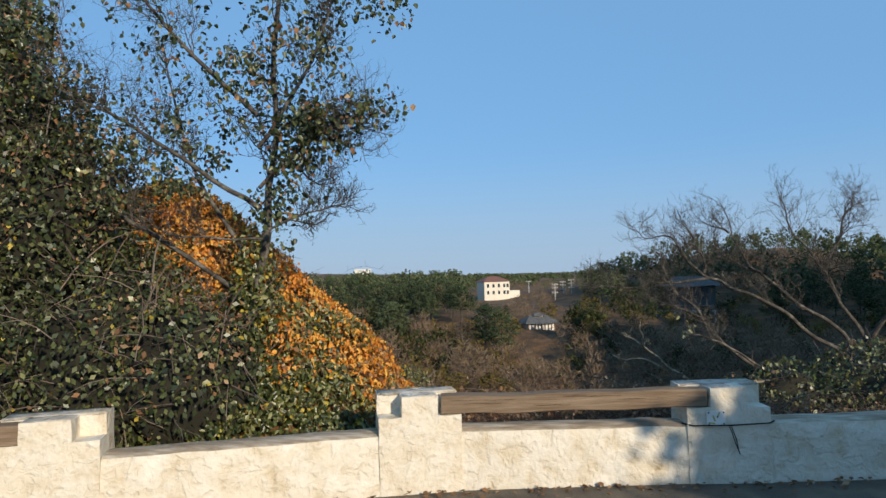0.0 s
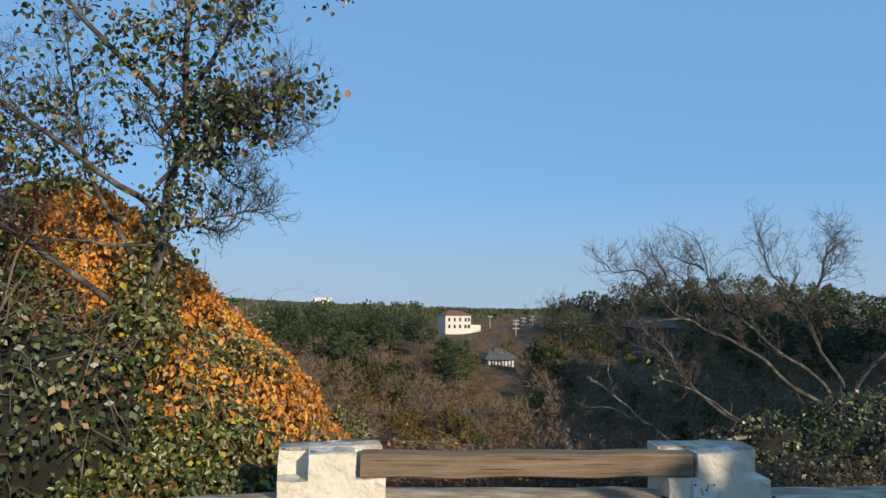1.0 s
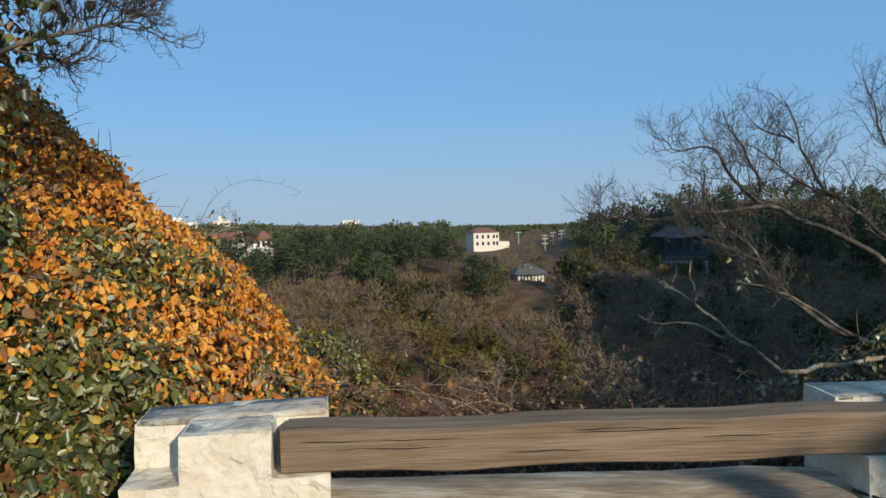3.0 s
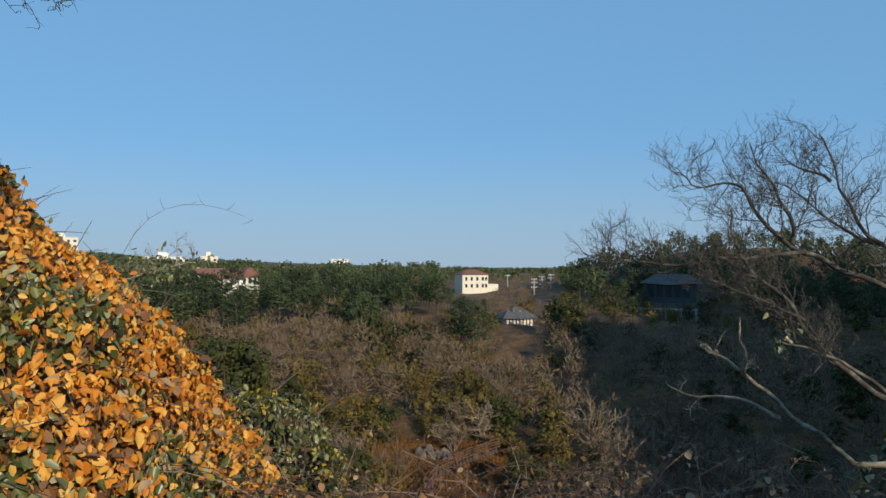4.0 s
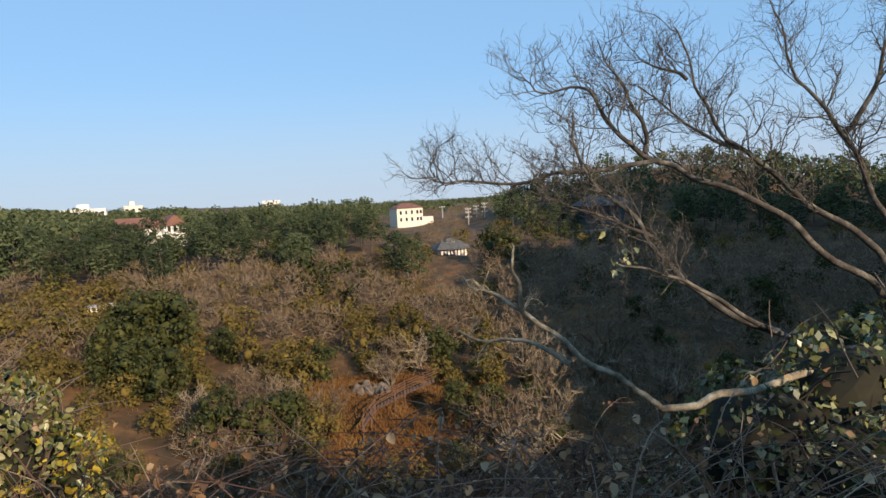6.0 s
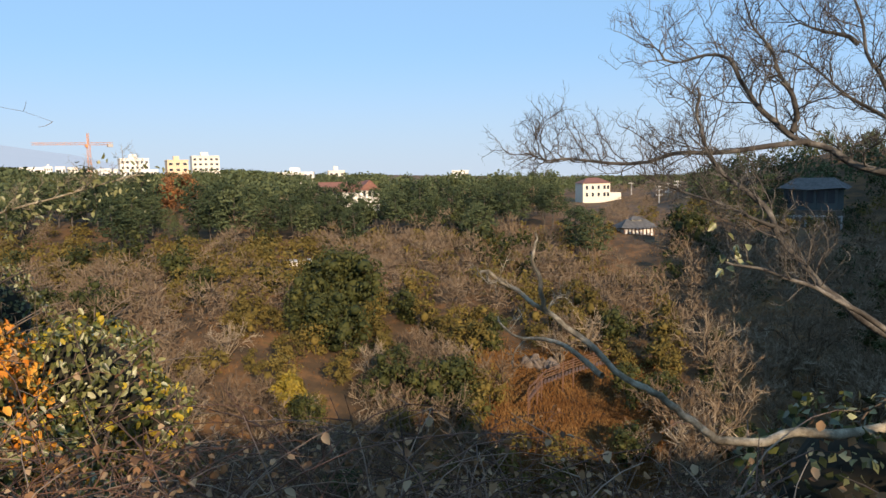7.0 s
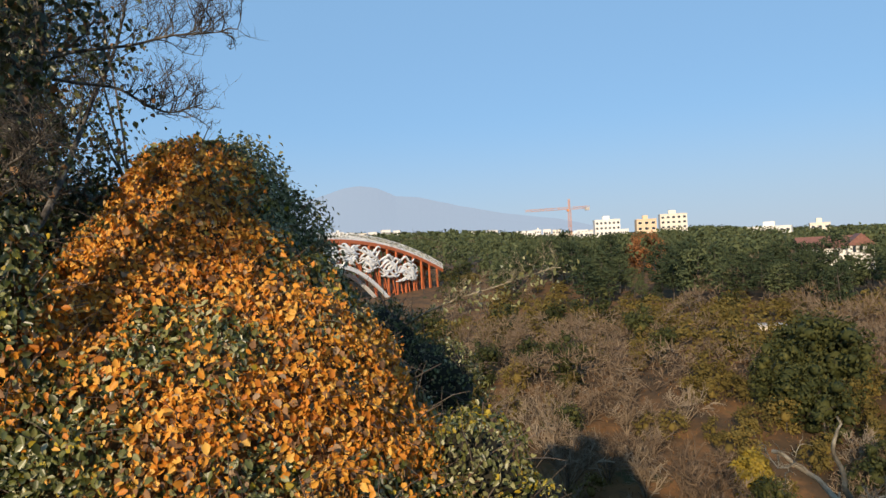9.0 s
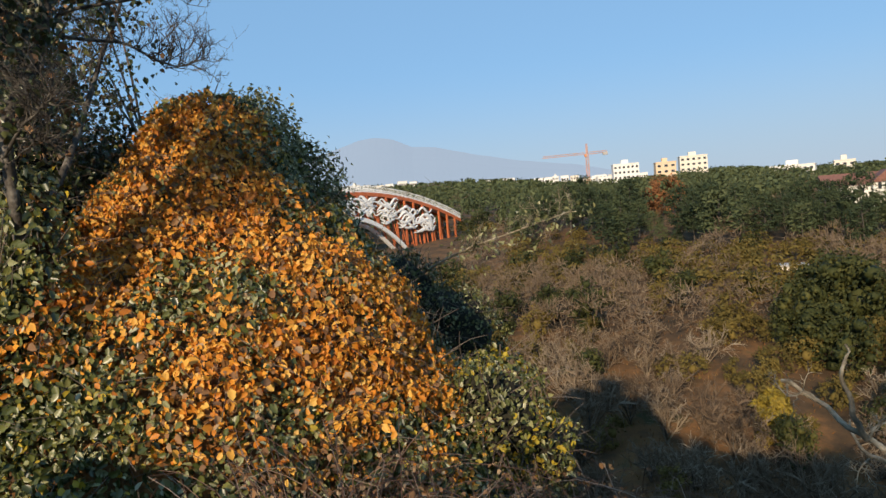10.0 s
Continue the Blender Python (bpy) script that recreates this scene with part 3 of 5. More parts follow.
shoulder = lobes[rng.integers(0, 4, 9000)] + d_ * np.array((0.4, 0.4, 0.42)) * (1 + 0.16 * rng.normal(0, 1, (9000, 1)))
child("olive_leaves", leaf_mesh("olive_leaves", np.concatenate([ip[is_olive], shoulder]) + off, np.concatenate([inor[is_olive], unit(d_ + (0, -0.2, 0.4))]), 0.055, M_OLIVE, slim=0.28, spread=0.7, droop=0.4), ivy, "silvery olive leaves")
child("yellow_leaves", leaf_mesh("yellow_leaves", ip[is_yel] + off, inor[is_yel], 0.05, M_YELLOW), ivy, "yellow leaves")
core_v, core_f = [], []
for cx, cy, zs, rs in (CONE, COLLAR):
    b0 = len(core_v)
    for z in np.linspace(zs[0] - 0.12, zs[-1], 30):
        for k in range(48):
            a = k * 2 * math.pi / 48
            r = max(float(np.interp(-z, -np.array(zs), rs)) * float(girth(a)) - 0.16 + 0.08 * noise.noise((math.cos(a) * 3, math.sin(a) * 3, z * 2)), 0.02)
            x, y = cx + r * math.cos(a), cy + r * math.sin(a)
            core_v.append((x + 2.8, max(y, float(wall_y(x)) + 0.82) - 7.4, z + 2.0))
    for q in range(29):
        for k in range(48):
            core_f.append((b0 + q * 48 + k, b0 + q * 48 + (k + 1) % 48, b0 + (q + 1) * 48 + (k + 1) % 48, b0 + (q + 1) * 48 + k))
    core_f.append(tuple(range(b0, b0 + 48)))
child("inner_thicket", mesh_from("inner_thicket", core_v, core_f, M_THATCH), ivy)
# runners and dry stalks among the leaves
t = Tubes()
for k in range(2600):
    q = rng.integers(len(ip))
    p, nrm = ip[q] + off, inor[q]
    d = unit(nrm * 0.5 + rng.normal(0, 0.6, 3) + np.array((0, 0, -0.3)))
    s = np.linspace(0, rng.uniform(0.15, 0.45), 5)[:, None]
    t.add(p + d * s + np.array((0, 0, -1)) * s ** 2 * rng.uniform(0, 0.8) - nrm * 0.05, (0.0032, 0.003, 0.0026, 0.002, 0.0012), 3)
for p0, p1, p2 in (((-1.95, 8.45, 1.3), (-1.9, 8.75, 2.1), (-1.15, 8.9, 1.75)), ((-3.9, 7.9, 3.1), (-3.8, 8.0, 3.4), (-3.45, 8.1, 3.5)), ((-3.9, 7.9, 3.1), (-4.05, 7.85, 3.4), (-4.3, 7.8, 3.48))):
    s = np.linspace(0, 1, 9)[:, None]
    curve = (1 - s) ** 2 * np.array(p0) + 2 * s * (1 - s) * np.array(p1) + s ** 2 * np.array(p2) + off
    t.add(curve, np.linspace(0.0024, 0.001, 9), 4)
    for q in range(2, 9):
        d = unit(rng.normal(0, 1, 3) + np.array((0, 0, 0.6)))
        t.add([curve[q], curve[q] + d * 0.05, curve[q] + d * 0.1 + np.array((0, 0, 0.02))], (0.002, 0.0015, 0.001), 3)
tagged(child("runner", t.mesh("runner", M_TWIG), ivy, "dry brown ivy runners"), kind="stuff")


def bush(name, label, blobs, n, mix, size, stalks=120, slim=0.4, fine=True, core=0.8, bare_foot=0.0):
    """A leafy shrub built from lumps; mix: (part name, material, share, label)."""
    c = np.array(blobs[0][:3])
    ob = thing(name, tuple(c))
    p, nn = mound_points(blobs, n)
    p = p + nn * wobble(p, 0.16, 2.1) + nn * wobble(p, 0.08, 6.0)
    toward = unit(np.array((1.2, 3.6, 2.4)) - p)
    keep = clear_of_wall(p, 0.46) & ((nn * toward).sum(1) > -0.3)
    # leaves thin out towards the foot and bare the painted dark inside
    keep &= rng.random(len(p)) > np.clip((1.0 - p[:, 2]) * bare_foot, 0, 0.8)
    p, nn = p[keep], nn[keep]
    share = np.array([noise.noise(Vector(q) * 1.6) for q in p]) * 0.5 + rng.random(len(p))
    order = np.argsort(np.argsort(share)) / len(p)
    a = 0.0
    for nm, mt, sh, lb in mix:
        sel = (order >= a) & (order < a + sh)
        a += sh
        child(nm, leaf_mesh(nm, p[sel] - c, nn[sel], size, mt, slim=slim * 0.8, spread=0.75, droop=0.6, fine=fine), ob, lb)
    # near-black fill paints the deep shade between the leaves
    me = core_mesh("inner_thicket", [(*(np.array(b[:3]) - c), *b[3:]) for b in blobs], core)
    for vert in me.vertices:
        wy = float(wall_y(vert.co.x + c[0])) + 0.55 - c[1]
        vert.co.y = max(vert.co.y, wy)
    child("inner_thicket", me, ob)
    t = Tubes()
    for k in range(stalks):
        q = rng.integers(len(p))
        d = unit(nn[q] + rng.normal(0, 0.6, 3) + np.array((0, 0, 0.2)))
        stout = 2.2 if k % 14 == 0 else 1.0
        s = np.linspace(-0.2, rng.uniform(0.1, 0.45), 5)[:, None] * (1.6 if stout > 1 else 1.0)
        t.add(p[q] - c + d * s + np.array((0, 0, -0.5)) * s ** 2 + np.cumsum(rng.normal(0, 0.012, (5, 3)), 0), np.array((0.006, 0.0055, 0.0045, 0.0035, 0.002)) * stout, 3)
    tagged(child("stalk", t.mesh("stalk", M_TWIG), ob), kind="stuff")
    tagged(ob, label, "bush")
    return ob


bush("evergreen_hedge", "dense dark green evergreen hedge behind the wall",
     [(-4.6, 6.3, 0.7, 1.5, 1.45, 1.9), (-6.6, 5.4, 1.0, 1.7, 1.6, 2.3), (-3.4, 5.9, 0.6, 1.1, 0.9, 1.45), (-8.8, 4.6, 1.2, 1.9, 1.7, 2.6), (-4.9, 8.2, 0.9, 1.7, 1.3, 1.9), (-2.6, 5.75, 0.75, 0.8, 0.75, 0.9), (-4.3, 5.9, 2.2, 1.0, 0.8, 1.05), (-5.6, 5.5, 2.6, 1.2, 1.0, 1.2), (-7.4, 4.9, 2.9, 1.5, 1.2, 1.3), (-5.7, 7.5, 1.5, 1.3, 1.2, 1.15), (-7.5, 7.0, 1.8, 1.6, 1.4, 1.3), (-4.7, 6.0, 3.2, 0.9, 0.6, 0.9), (-5.4, 6.2, 4.2, 1.1, 0.7, 0.9)],
     230000, (("dark_leaves", M_DARKLEAF, 0.58, ""), ("green_leaves", M_GREEN, 0.28, "mid green leaves"), ("olive_leaves", M_OLIVE, 0.03, "pale olive leaves"), ("yellow_leaves", M_YELLOW, 0.02, "yellow leaves"), ("dry_leaves", M_DRY, 0.09, "dry brown leaves")), 0.056, 2600, fine=False, bare_foot=0.7)
bush("yellow_green_shrub", "airy shrub with yellow-green leaves on the slope",
     [(-1.15, 8.95, -0.05, 0.5, 0.45, 0.55), (-1.4, 8.9, -0.8, 0.7, 0.55, 0.8), (-1.9, 8.6, -0.1, 0.7, 0.6, 0.7), (-0.75, 9.15, -0.3, 0.3, 0.28, 0.32)],
     20000, (("olive_leaves", M_OLIVE, 0.38, ""), ("green_leaves", M_GREEN, 0.4, "green leaves"), ("yellow_leaves", M_YELLOW, 0.22, "yellow leaves")), 0.05, 200, core=0.6)
leaning = bush("leaning_shrub", "olive-leaved shrub with a long leaning branch behind the ivy",
     [(-5.0, 10.6, 0.35, 0.8, 0.7, 0.75), (-4.3, 11.0, -0.1, 0.8, 0.7, 0.7)],
     9000, (("olive_leaves", M_OLIVE, 0.45, ""), ("green_leaves", M_GREEN, 0.55, "green leaves")), 0.05, 120)
bush("sunlit_evergreen_shrub", "small-leaved evergreen shrub below the bare tree",
     [(3.9, 8.2, -0.75, 1.1, 0.8, 1.05), (5.2, 8.6, -0.5, 1.3, 1.0, 1.25), (6.8, 8.9, -0.4, 1.4, 1.0, 1.4), (3.1, 8.5, -1.2, 0.9, 0.7, 0.9), (3.3, 8.3, -0.1, 0.42, 0.35, 0.45), (3.85, 8.4, 0.05, 0.45, 0.35, 0.45), (8.6, 9.4, -0.3, 1.6, 1.1, 1.6)],
     60000, (("dark_leaves", M_DARKLEAF, 0.38, ""), ("green_leaves", M_GREEN, 0.30, "green leaves"), ("olive_leaves", M_OLIVE, 0.27, "pale olive leaves"), ("dry_leaves", M_DRY, 0.05, "dry leaves")), 0.055, 420, fine=False)


# ---- trees near the wall ----
def twig_fan(t, p, d, length, r, level, lift=0.25, side=0.75):
    """A wandering branch with side branches, down to fine twigs."""
    n = 6 if level else 4
    pts, q, dd = [np.array(p)], np.array(p, float), unit(np.array(d, float))
    for k in range(n):
        dd = unit(dd + rng.normal(0, 0.38, 3) + np.array((0, 0, lift * 0.3)))
        q = q + dd * length / n
        pts.append(q.copy())
    t.add(pts, np.linspace(r, r * 0.35, n + 1), 5 if level > 1 else 3)
    if level <= 0:
        return
    count = {3: 7, 2: 7, 1: 5}[level]
    for k in range(count):
        s = (k + 0.6 + rng.uniform(-0.3, 0.3)) / count
        a = min(int(s * n) + 1, n)
        dirn = unit(pts[a] - pts[a - 1])
        out = np.cross(dirn, rng.normal(0, 1, 3))
        nd = unit(dirn * 0.75 + unit(out) * side + np.array((0, 0, lift)))
        twig_fan(t, pts[a], nd, length * rng.uniform(0.4, 0.62) * (1.1 - 0.4 * s), r * 0.55, level - 1, lift, side)


def limb(t, pts, r0, r1, twigs, tw_len, level=2, lift=0.3, sides=7, start=0.25):
    """A hand-set limb, smoothed, with twigs along it."""
    r0, r1, twigs = r0 * 0.56, r1 * 0.55, int(twigs * 2.4)
    pts = np.array(pts, float)
    s = np.linspace(0, len(pts) - 1, (len(pts) - 1) * 5 + 1)
    cp = np.stack([np.interp(s, np.arange(len(pts)), pts[:, k]) for k in range(3)], 1)
    sm = cp.copy()
    for _ in range(3):
        sm[1:-1] = (sm[:-2] + 2 * sm[1:-1] + sm[2:]) / 4
    wind = rng.normal(0, 0.05, (len(sm), 3))
    for _ in range(2):
        wind[1:-1] = (wind[:-2] + wind[1:-1] + wind[2:]) / 3
    sm[1:-1] += wind[1:-1] * min(1.0, r0 * 22)
    rr = np.linspace(r0, r1, len(sm))
    t.add(sm, rr, sides)
    for k in range(twigs):
        a = int((start + (1 - start) * (k + rng.random()) / twigs) * (len(sm) - 2)) + 1
        dirn = unit(sm[a] - sm[a - 1])
        out = unit(np.cross(dirn, rng.normal(0, 1, 3)))
        twig_fan(t, sm[a], unit(dirn * 0.7 + out * 0.7 + np.array((0, 0, lift))), tw_len * rng.uniform(0.6, 1.2), max(rr[a] * 0.34, 0.005), level, lift)
    return sm


bare = thing("bare_tree", (6.1, 11.0, float(height(6.1, 11.0))))
B = np.array(bare.matrix_world.translation)


def off_b(*pts):
    return [np.array(p) - B for p in pts]


t = Tubes()
limb(t, off_b((6.2, 11.1, -6.0), (6.15, 11.0, -2.0), (6.08, 10.95, -1.0), (6.0, 10.9, -0.2)), 0.2, 0.13, 0, 0, sides=9)
child("trunk", t.mesh("trunk", M_BARK), bare, "grey bark trunk")
# limbs: thickness at the base and tip, number and length of twigs, where the twigs begin, points from the trunk outwards
for r0, r1, twigs, tl, first, pts in (
        (0.07, 0.016, 11, 0.5, 0.4, ((5.9, 10.7, -0.6), (5.2, 10.2, -0.2), (4.45, 10.0, 0.08), (3.95, 10.07, 0.32), (3.67, 10.14, 0.55), (3.46, 10.23, 0.9), (3.3, 10.28, 1.13), (2.99, 10.36, 1.38), (2.92, 10.41, 1.58), (2.92, 10.48, 1.95))),
        (0.03, 0.009, 7, 0.4, 0.2, ((3.46, 10.2, 0.92), (3.28, 10.2, 1.02), (2.88, 10.2, 1.17), (2.48, 10.2, 1.35))),
        (0.04, 0.009, 15, 0.46, 0.15, ((3.73, 10.72, 1.55), (3.22, 10.67, 1.49), (2.73, 10.65, 1.47), (2.48, 10.62, 1.4), (2.06, 10.57, 1.47), (1.85, 10.5, 1.46), (1.75, 10.45, 1.55))),
        (0.07, 0.01, 16, 0.5, 0.25, ((5.98, 10.9, -0.25), (5.75, 10.8, 0.3), (5.2, 10.7, 0.65), (4.68, 10.6, 1.05), (4.1, 10.67, 1.35), (3.73, 10.74, 1.55), (3.44, 10.83, 1.76), (3.32, 10.9, 1.98), (3.25, 10.97, 2.24), (3.0, 11.03, 2.27), (2.76, 11.06, 2.26), (2.58, 11.1, 2.38))),
        (0.045, 0.01, 8, 0.5, 0.2, ((3.63, 10.8, 1.62), (3.69, 10.83, 1.81), (3.58, 10.88, 2.0), (3.49, 10.93, 2.25), (3.32, 11.0, 2.66))),
        (0.07, 0.012, 9, 0.55, 0.3, ((6.0, 10.9, -0.2), (5.85, 10.8, 0.55), (5.3, 10.7, 0.95), (4.75, 10.75, 1.4), (4.45, 10.8, 1.65), (4.25, 10.84, 1.98), (4.11, 10.92, 2.27), (4.02, 11.0, 2.75))),
        (0.035, 0.009, 5, 0.45, 0.1, ((4.13, 11.0, 2.27), (3.94, 11.0, 2.38), (3.64, 11.0, 2.44))),
        (0.04, 0.009, 8, 0.48, 0.15, ((4.5, 10.8, 1.62), (4.28, 10.84, 1.68), (4.0, 10.9, 1.9), (3.67, 11.0, 2.23))),
        (0.04, 0.012, 3, 0.3, 0.5, ((4.45, 10.0, 0.08), (3.86, 9.8, 0.4), (3.51, 9.72, 0.63), (3.2, 9.64, 0.75), (2.98, 9.6, 0.79))),
        (0.08, 0.012, 11, 0.7, 0.4, ((6.0, 10.9, -0.2), (6.15, 10.8, 0.5), (5.75, 10.8, 1.1), (5.5, 10.85, 1.7), (5.15, 10.95, 2.2), (4.95, 11.0, 2.85))),
        (0.05, 0.012, 9, 0.65, 0.25, ((5.5, 10.85, 1.7), (5.75, 10.8, 2.1), (5.85, 10.8, 2.5), (6.15, 10.8, 2.75))),
        (0.08, 0.013, 10, 0.6, 0.25, ((6.05, 10.85, 0.3), (6.35, 10.6, 0.95), (6.9, 10.4, 1.3), (7.3, 10.4, 1.75), (7.8, 10.5, 2.0))),
        (0.05, 0.01, 9, 0.5, 0.3, ((6.0, 10.9, -0.2), (6.6, 10.3, 0.1), (7.2, 10.1, 0.3), (8.0, 10.0, 0.8)))):
    t = Tubes()
    limb(t, off_b(*pts), r0, r1, twigs, tl, start=first)
    child("limb", t.mesh("limb", M_BARK), bare)
for r0, r1, twigs, tl, first, pts in (
        (0.045, 0.013, 1, 0.16, 0.8, ((6.0, 10.9, -1.2), (4.8, 9.6, -0.1), (3.7, 8.4, 0.3), (3.13, 8.09, 0.29), (2.88, 8.06, 0.27), (2.66, 8.04, 0.26), (2.54, 8.01, 0.4), (2.36, 7.99, 0.47), (2.15, 7.96, 0.67), (2.01, 7.94, 0.79), (1.89, 7.92, 0.91), (1.75, 7.9, 0.96))),
        (0.02, 0.008, 0, 0.12, 0.5, ((2.01, 7.94, 0.79), (1.98, 7.87, 0.93), (1.96, 7.88, 1.03), (1.97, 7.9, 1.12))),
        (0.024, 0.008, 1, 0.14, 0.5, ((2.23, 7.97, 0.53), (2.12, 8.09, 0.62), (1.97, 8.22, 0.6), (1.84, 8.36, 0.6), (1.73, 8.5, 0.65)))):
    t = Tubes()
    limb(t, off_b(*pts), r0, r1, twigs, tl, start=first)
    # sunlight on the low branches is put into their paler bark
    child("low_branch", t.mesh("low_branch", M_PALEBARK), bare, "low branch, its bark painted pale as if sunlit")
lp = np.array((2.99, 9.6, 0.8)) - B + rng.normal(0, 0.07, (18, 3))
child("last_leaves", leaf_mesh("last_leaves", lp, np.tile((0, -0.4, 0.8), (18, 1)), 0.065, M_OLIVE, slim=0.3, droop=0.6), bare, "last pale green leaves on a branch tip")
tagged(bare, "bare grey deciduous tree with fine spreading twigs", "tree")

# the tall tree that grows out of the hedge, hung with evergreen leaves
leafy = thing("leafy_tree", (-2.3, 6.3, -1.3))
L = np.array(leafy.matrix_world.translation)


def off_l(*pts):
    return [np.array(p) - L for p in pts]


t = Tubes()
tr = limb(t, off_l((-2.3, 6.3, -1.4), (-2.1, 5.95, 1.2), (-1.93, 5.87, 2.2), (-1.95, 6.15, 2.85), (-1.92, 6.25, 4.0), (-1.75, 6.3, 5.2)), 0.085, 0.035, 6, 0.7, sides=9, start=0.5)
child("trunk", t.mesh("trunk", M_BARK), leafy)
t = Tubes()
ends = []
for pts, r in ((((-2.0, 6.0, 2.6), (-1.6, 5.9, 2.9), (-1.2, 5.75, 3.15), (-0.85, 5.62, 3.1)), 0.035), (((-2.0, 6.0, 3.0), (-1.5, 5.8, 3.6), (-1.2, 5.7, 4.1), (-1.1, 5.7, 4.6)), 0.04),
               (((-2.0, 6.0, 2.4), (-2.7, 5.9, 2.9), (-3.3, 5.7, 3.3), (-3.9, 5.6, 3.6)), 0.05), (((-2.0, 6.0, 3.3), (-2.6, 5.9, 3.9), (-3.1, 5.8, 4.5), (-3.5, 5.7, 5.2)), 0.05),
               (((-2.1, 6.1, 1.5), (-3.2, 5.9, 2.3), (-4.2, 5.6, 3.0), (-5.0, 5.4, 3.9)), 0.05), (((-2.1, 6.1, 1.8), (-2.9, 6.6, 2.8), (-3.3, 7.0, 3.6), (-3.6, 7.3, 4.6)), 0.05),
               (((-4.2, 5.6, 3.0), (-4.7, 5.4, 4.2), (-4.8, 5.3, 5.4)), 0.04)):
    t = Tubes()
    ends.append(limb(t, off_l(*pts), r, 0.01, 10, 0.6, start=0.3))
    child("limb", t.mesh("limb", M_BARK), leafy)
for r0, r1, twigs, tl, pts in ((0.024, 0.007, 11, 0.3, ((-1.93, 5.88, 2.15), (-1.71, 5.95, 2.28), (-1.55, 6.0, 2.35), (-1.32, 6.05, 2.4), (-1.13, 6.1, 2.46))),
                               (0.014, 0.006, 5, 0.2, ((-1.71, 5.95, 2.28), (-1.61, 6.0, 2.27), (-1.44, 6.1, 2.24))),
                               (0.024, 0.008, 6, 0.35, ((-1.93, 5.88, 2.1), (-2.3, 5.8, 2.12), (-2.7, 5.75, 2.15), (-3.1, 5.7, 2.3))),
                               (0.022, 0.007, 8, 0.28, ((-1.95, 6.3, 2.96), (-1.84, 6.6, 2.92), (-1.73, 6.77, 2.8), (-1.61, 6.9, 2.72), (-1.5, 7.07, 2.78))),
                               (0.022, 0.007, 9, 0.35, ((-1.95, 6.3, 3.1), (-1.73, 6.75, 3.18), (-1.5, 6.97, 3.24), (-1.25, 7.2, 3.2)))):
    t = Tubes()
    limb(t, off_l(*pts), r0, r1, twigs, tl, lift=0.4, start=0.35)
    child("bare_branch", t.mesh("bare_branch", M_BARK), leafy, "bare side branch with fine twigs")
pts = []
for e, m, sp in ((ends[0], 900, 0.17), (ends[1], 800, 0.26), (ends[2], 900, 0.4), (ends[3], 260, 0.3), (ends[4], 2000, 0.45), (tr[7:20], 650, 0.2), (ends[6], 800, 0.4)):
    centre = e[rng.integers(len(e) // 4, len(e), 26)] + rng.normal(0, sp, (26, 3))
    pts.append(centre[rng.integers(0, 26, m * 3 // 2)] + rng.normal(0, 0.085, (m * 3 // 2, 3)))
for c, m, sp in (((-3.9, 6.7, 2.8), 550, 0.35), ((-4.4, 6.9, 2.3), 700, 0.35), ((-3.6, 6.6, 3.5), 350, 0.35), ((-2.1, 5.7, 3.6), 260, 0.3), ((-4.4, 5.3, 3.5), 1300, 0.5)):
    centre = np.array(c) - L + rng.normal(0, sp, (34, 3))
    pts.append(centre[rng.integers(0, 34, m * 3 // 2)] + rng.normal(0, 0.1, (m * 3 // 2, 3)))
pts = np.concatenate(pts)
sel = rng.random(len(pts))
for nm, mt, a, b, lb in (("dark_leaves", M_DARKLEAF, 0, 0.72, "dark evergreen leaves"), ("green_leaves", M_GREEN, 0.72, 0.86, ""), ("dry_leaves", M_DRY, 0.86, 1.0, "dry reddish leaves")):
    s = (sel >= a) & (sel < b)
    child(nm, leaf_mesh(nm, pts[s], np.tile((0.2, -0.4, 0.8), (s.sum(), 1)), 0.052, mt, spread=0.9, droop=0.8), leafy, lb)
tagged(leafy, "tall tree with evergreen leaves and bare outer twigs", "tree")

# the long branch of the shrub behind the ivy
lo_ = np.array(leaning.matrix_world.translation)
t = Tubes()
sm = limb(t, [np.array(q) - lo_ for q in ((-5.2, 10.3, 0.2), (-4.5, 10.8, 0.85), (-4.0, 11.2, 1.1), (-3.4, 11.7, 1.3), (-2.9, 12.1, 1.45))], 0.036, 0.01, 6, 0.35, start=0.4)
child("leaning_branch", t.mesh("leaning_branch", M_PALEBARK), leaning, "pale leaning branch")
lp = sm[rng.integers(8, len(sm), 260)] + rng.normal(0, 0.13, (260, 3))
child("branch_leaves", leaf_mesh("branch_leaves", lp, np.tile((0, -0.4, 0.8), (260, 1)), 0.07, M_OLIVE, slim=0.3, droop=0.6), leaning, "sparse olive leaves")

# a bare tree behind the hedge, its fine twigs rising over it
back = thing("bare_tree", (-4.8, 7.6, -1.6))
K = np.array(back.matrix_world.translation)
t = Tubes()
limb(t, [np.array(q) - K for q in ((-4.8, 7.6, -1.8), (-4.7, 7.5, 1.0), (-4.6, 7.4, 2.6))], 0.07, 0.05, 0, 0, sides=8)
child("trunk", t.mesh("trunk", M_BARK), back)
for ex, ey, ez in ((-7.0, 6.8, 5.2), (-6.0, 6.9, 5.9), (-5.0, 7.0, 6.1), (-6.6, 6.6, 4.3)):
    t = Tubes()
    a_, e_ = np.array((-4.6, 7.4, 2.5)), np.array((ex, ey, ez))
    limb(t, [a_ - K, a_ + (e_ - a_) * 0.35 + (0, 0, 0.3) - K, a_ + (e_ - a_) * 0.7 + (0, 0, 0.2) - K, e_ - K], 0.026, 0.006, 8, 0.8, start=0.3)
    child("limb", t.mesh("limb", M_TWIG), back)
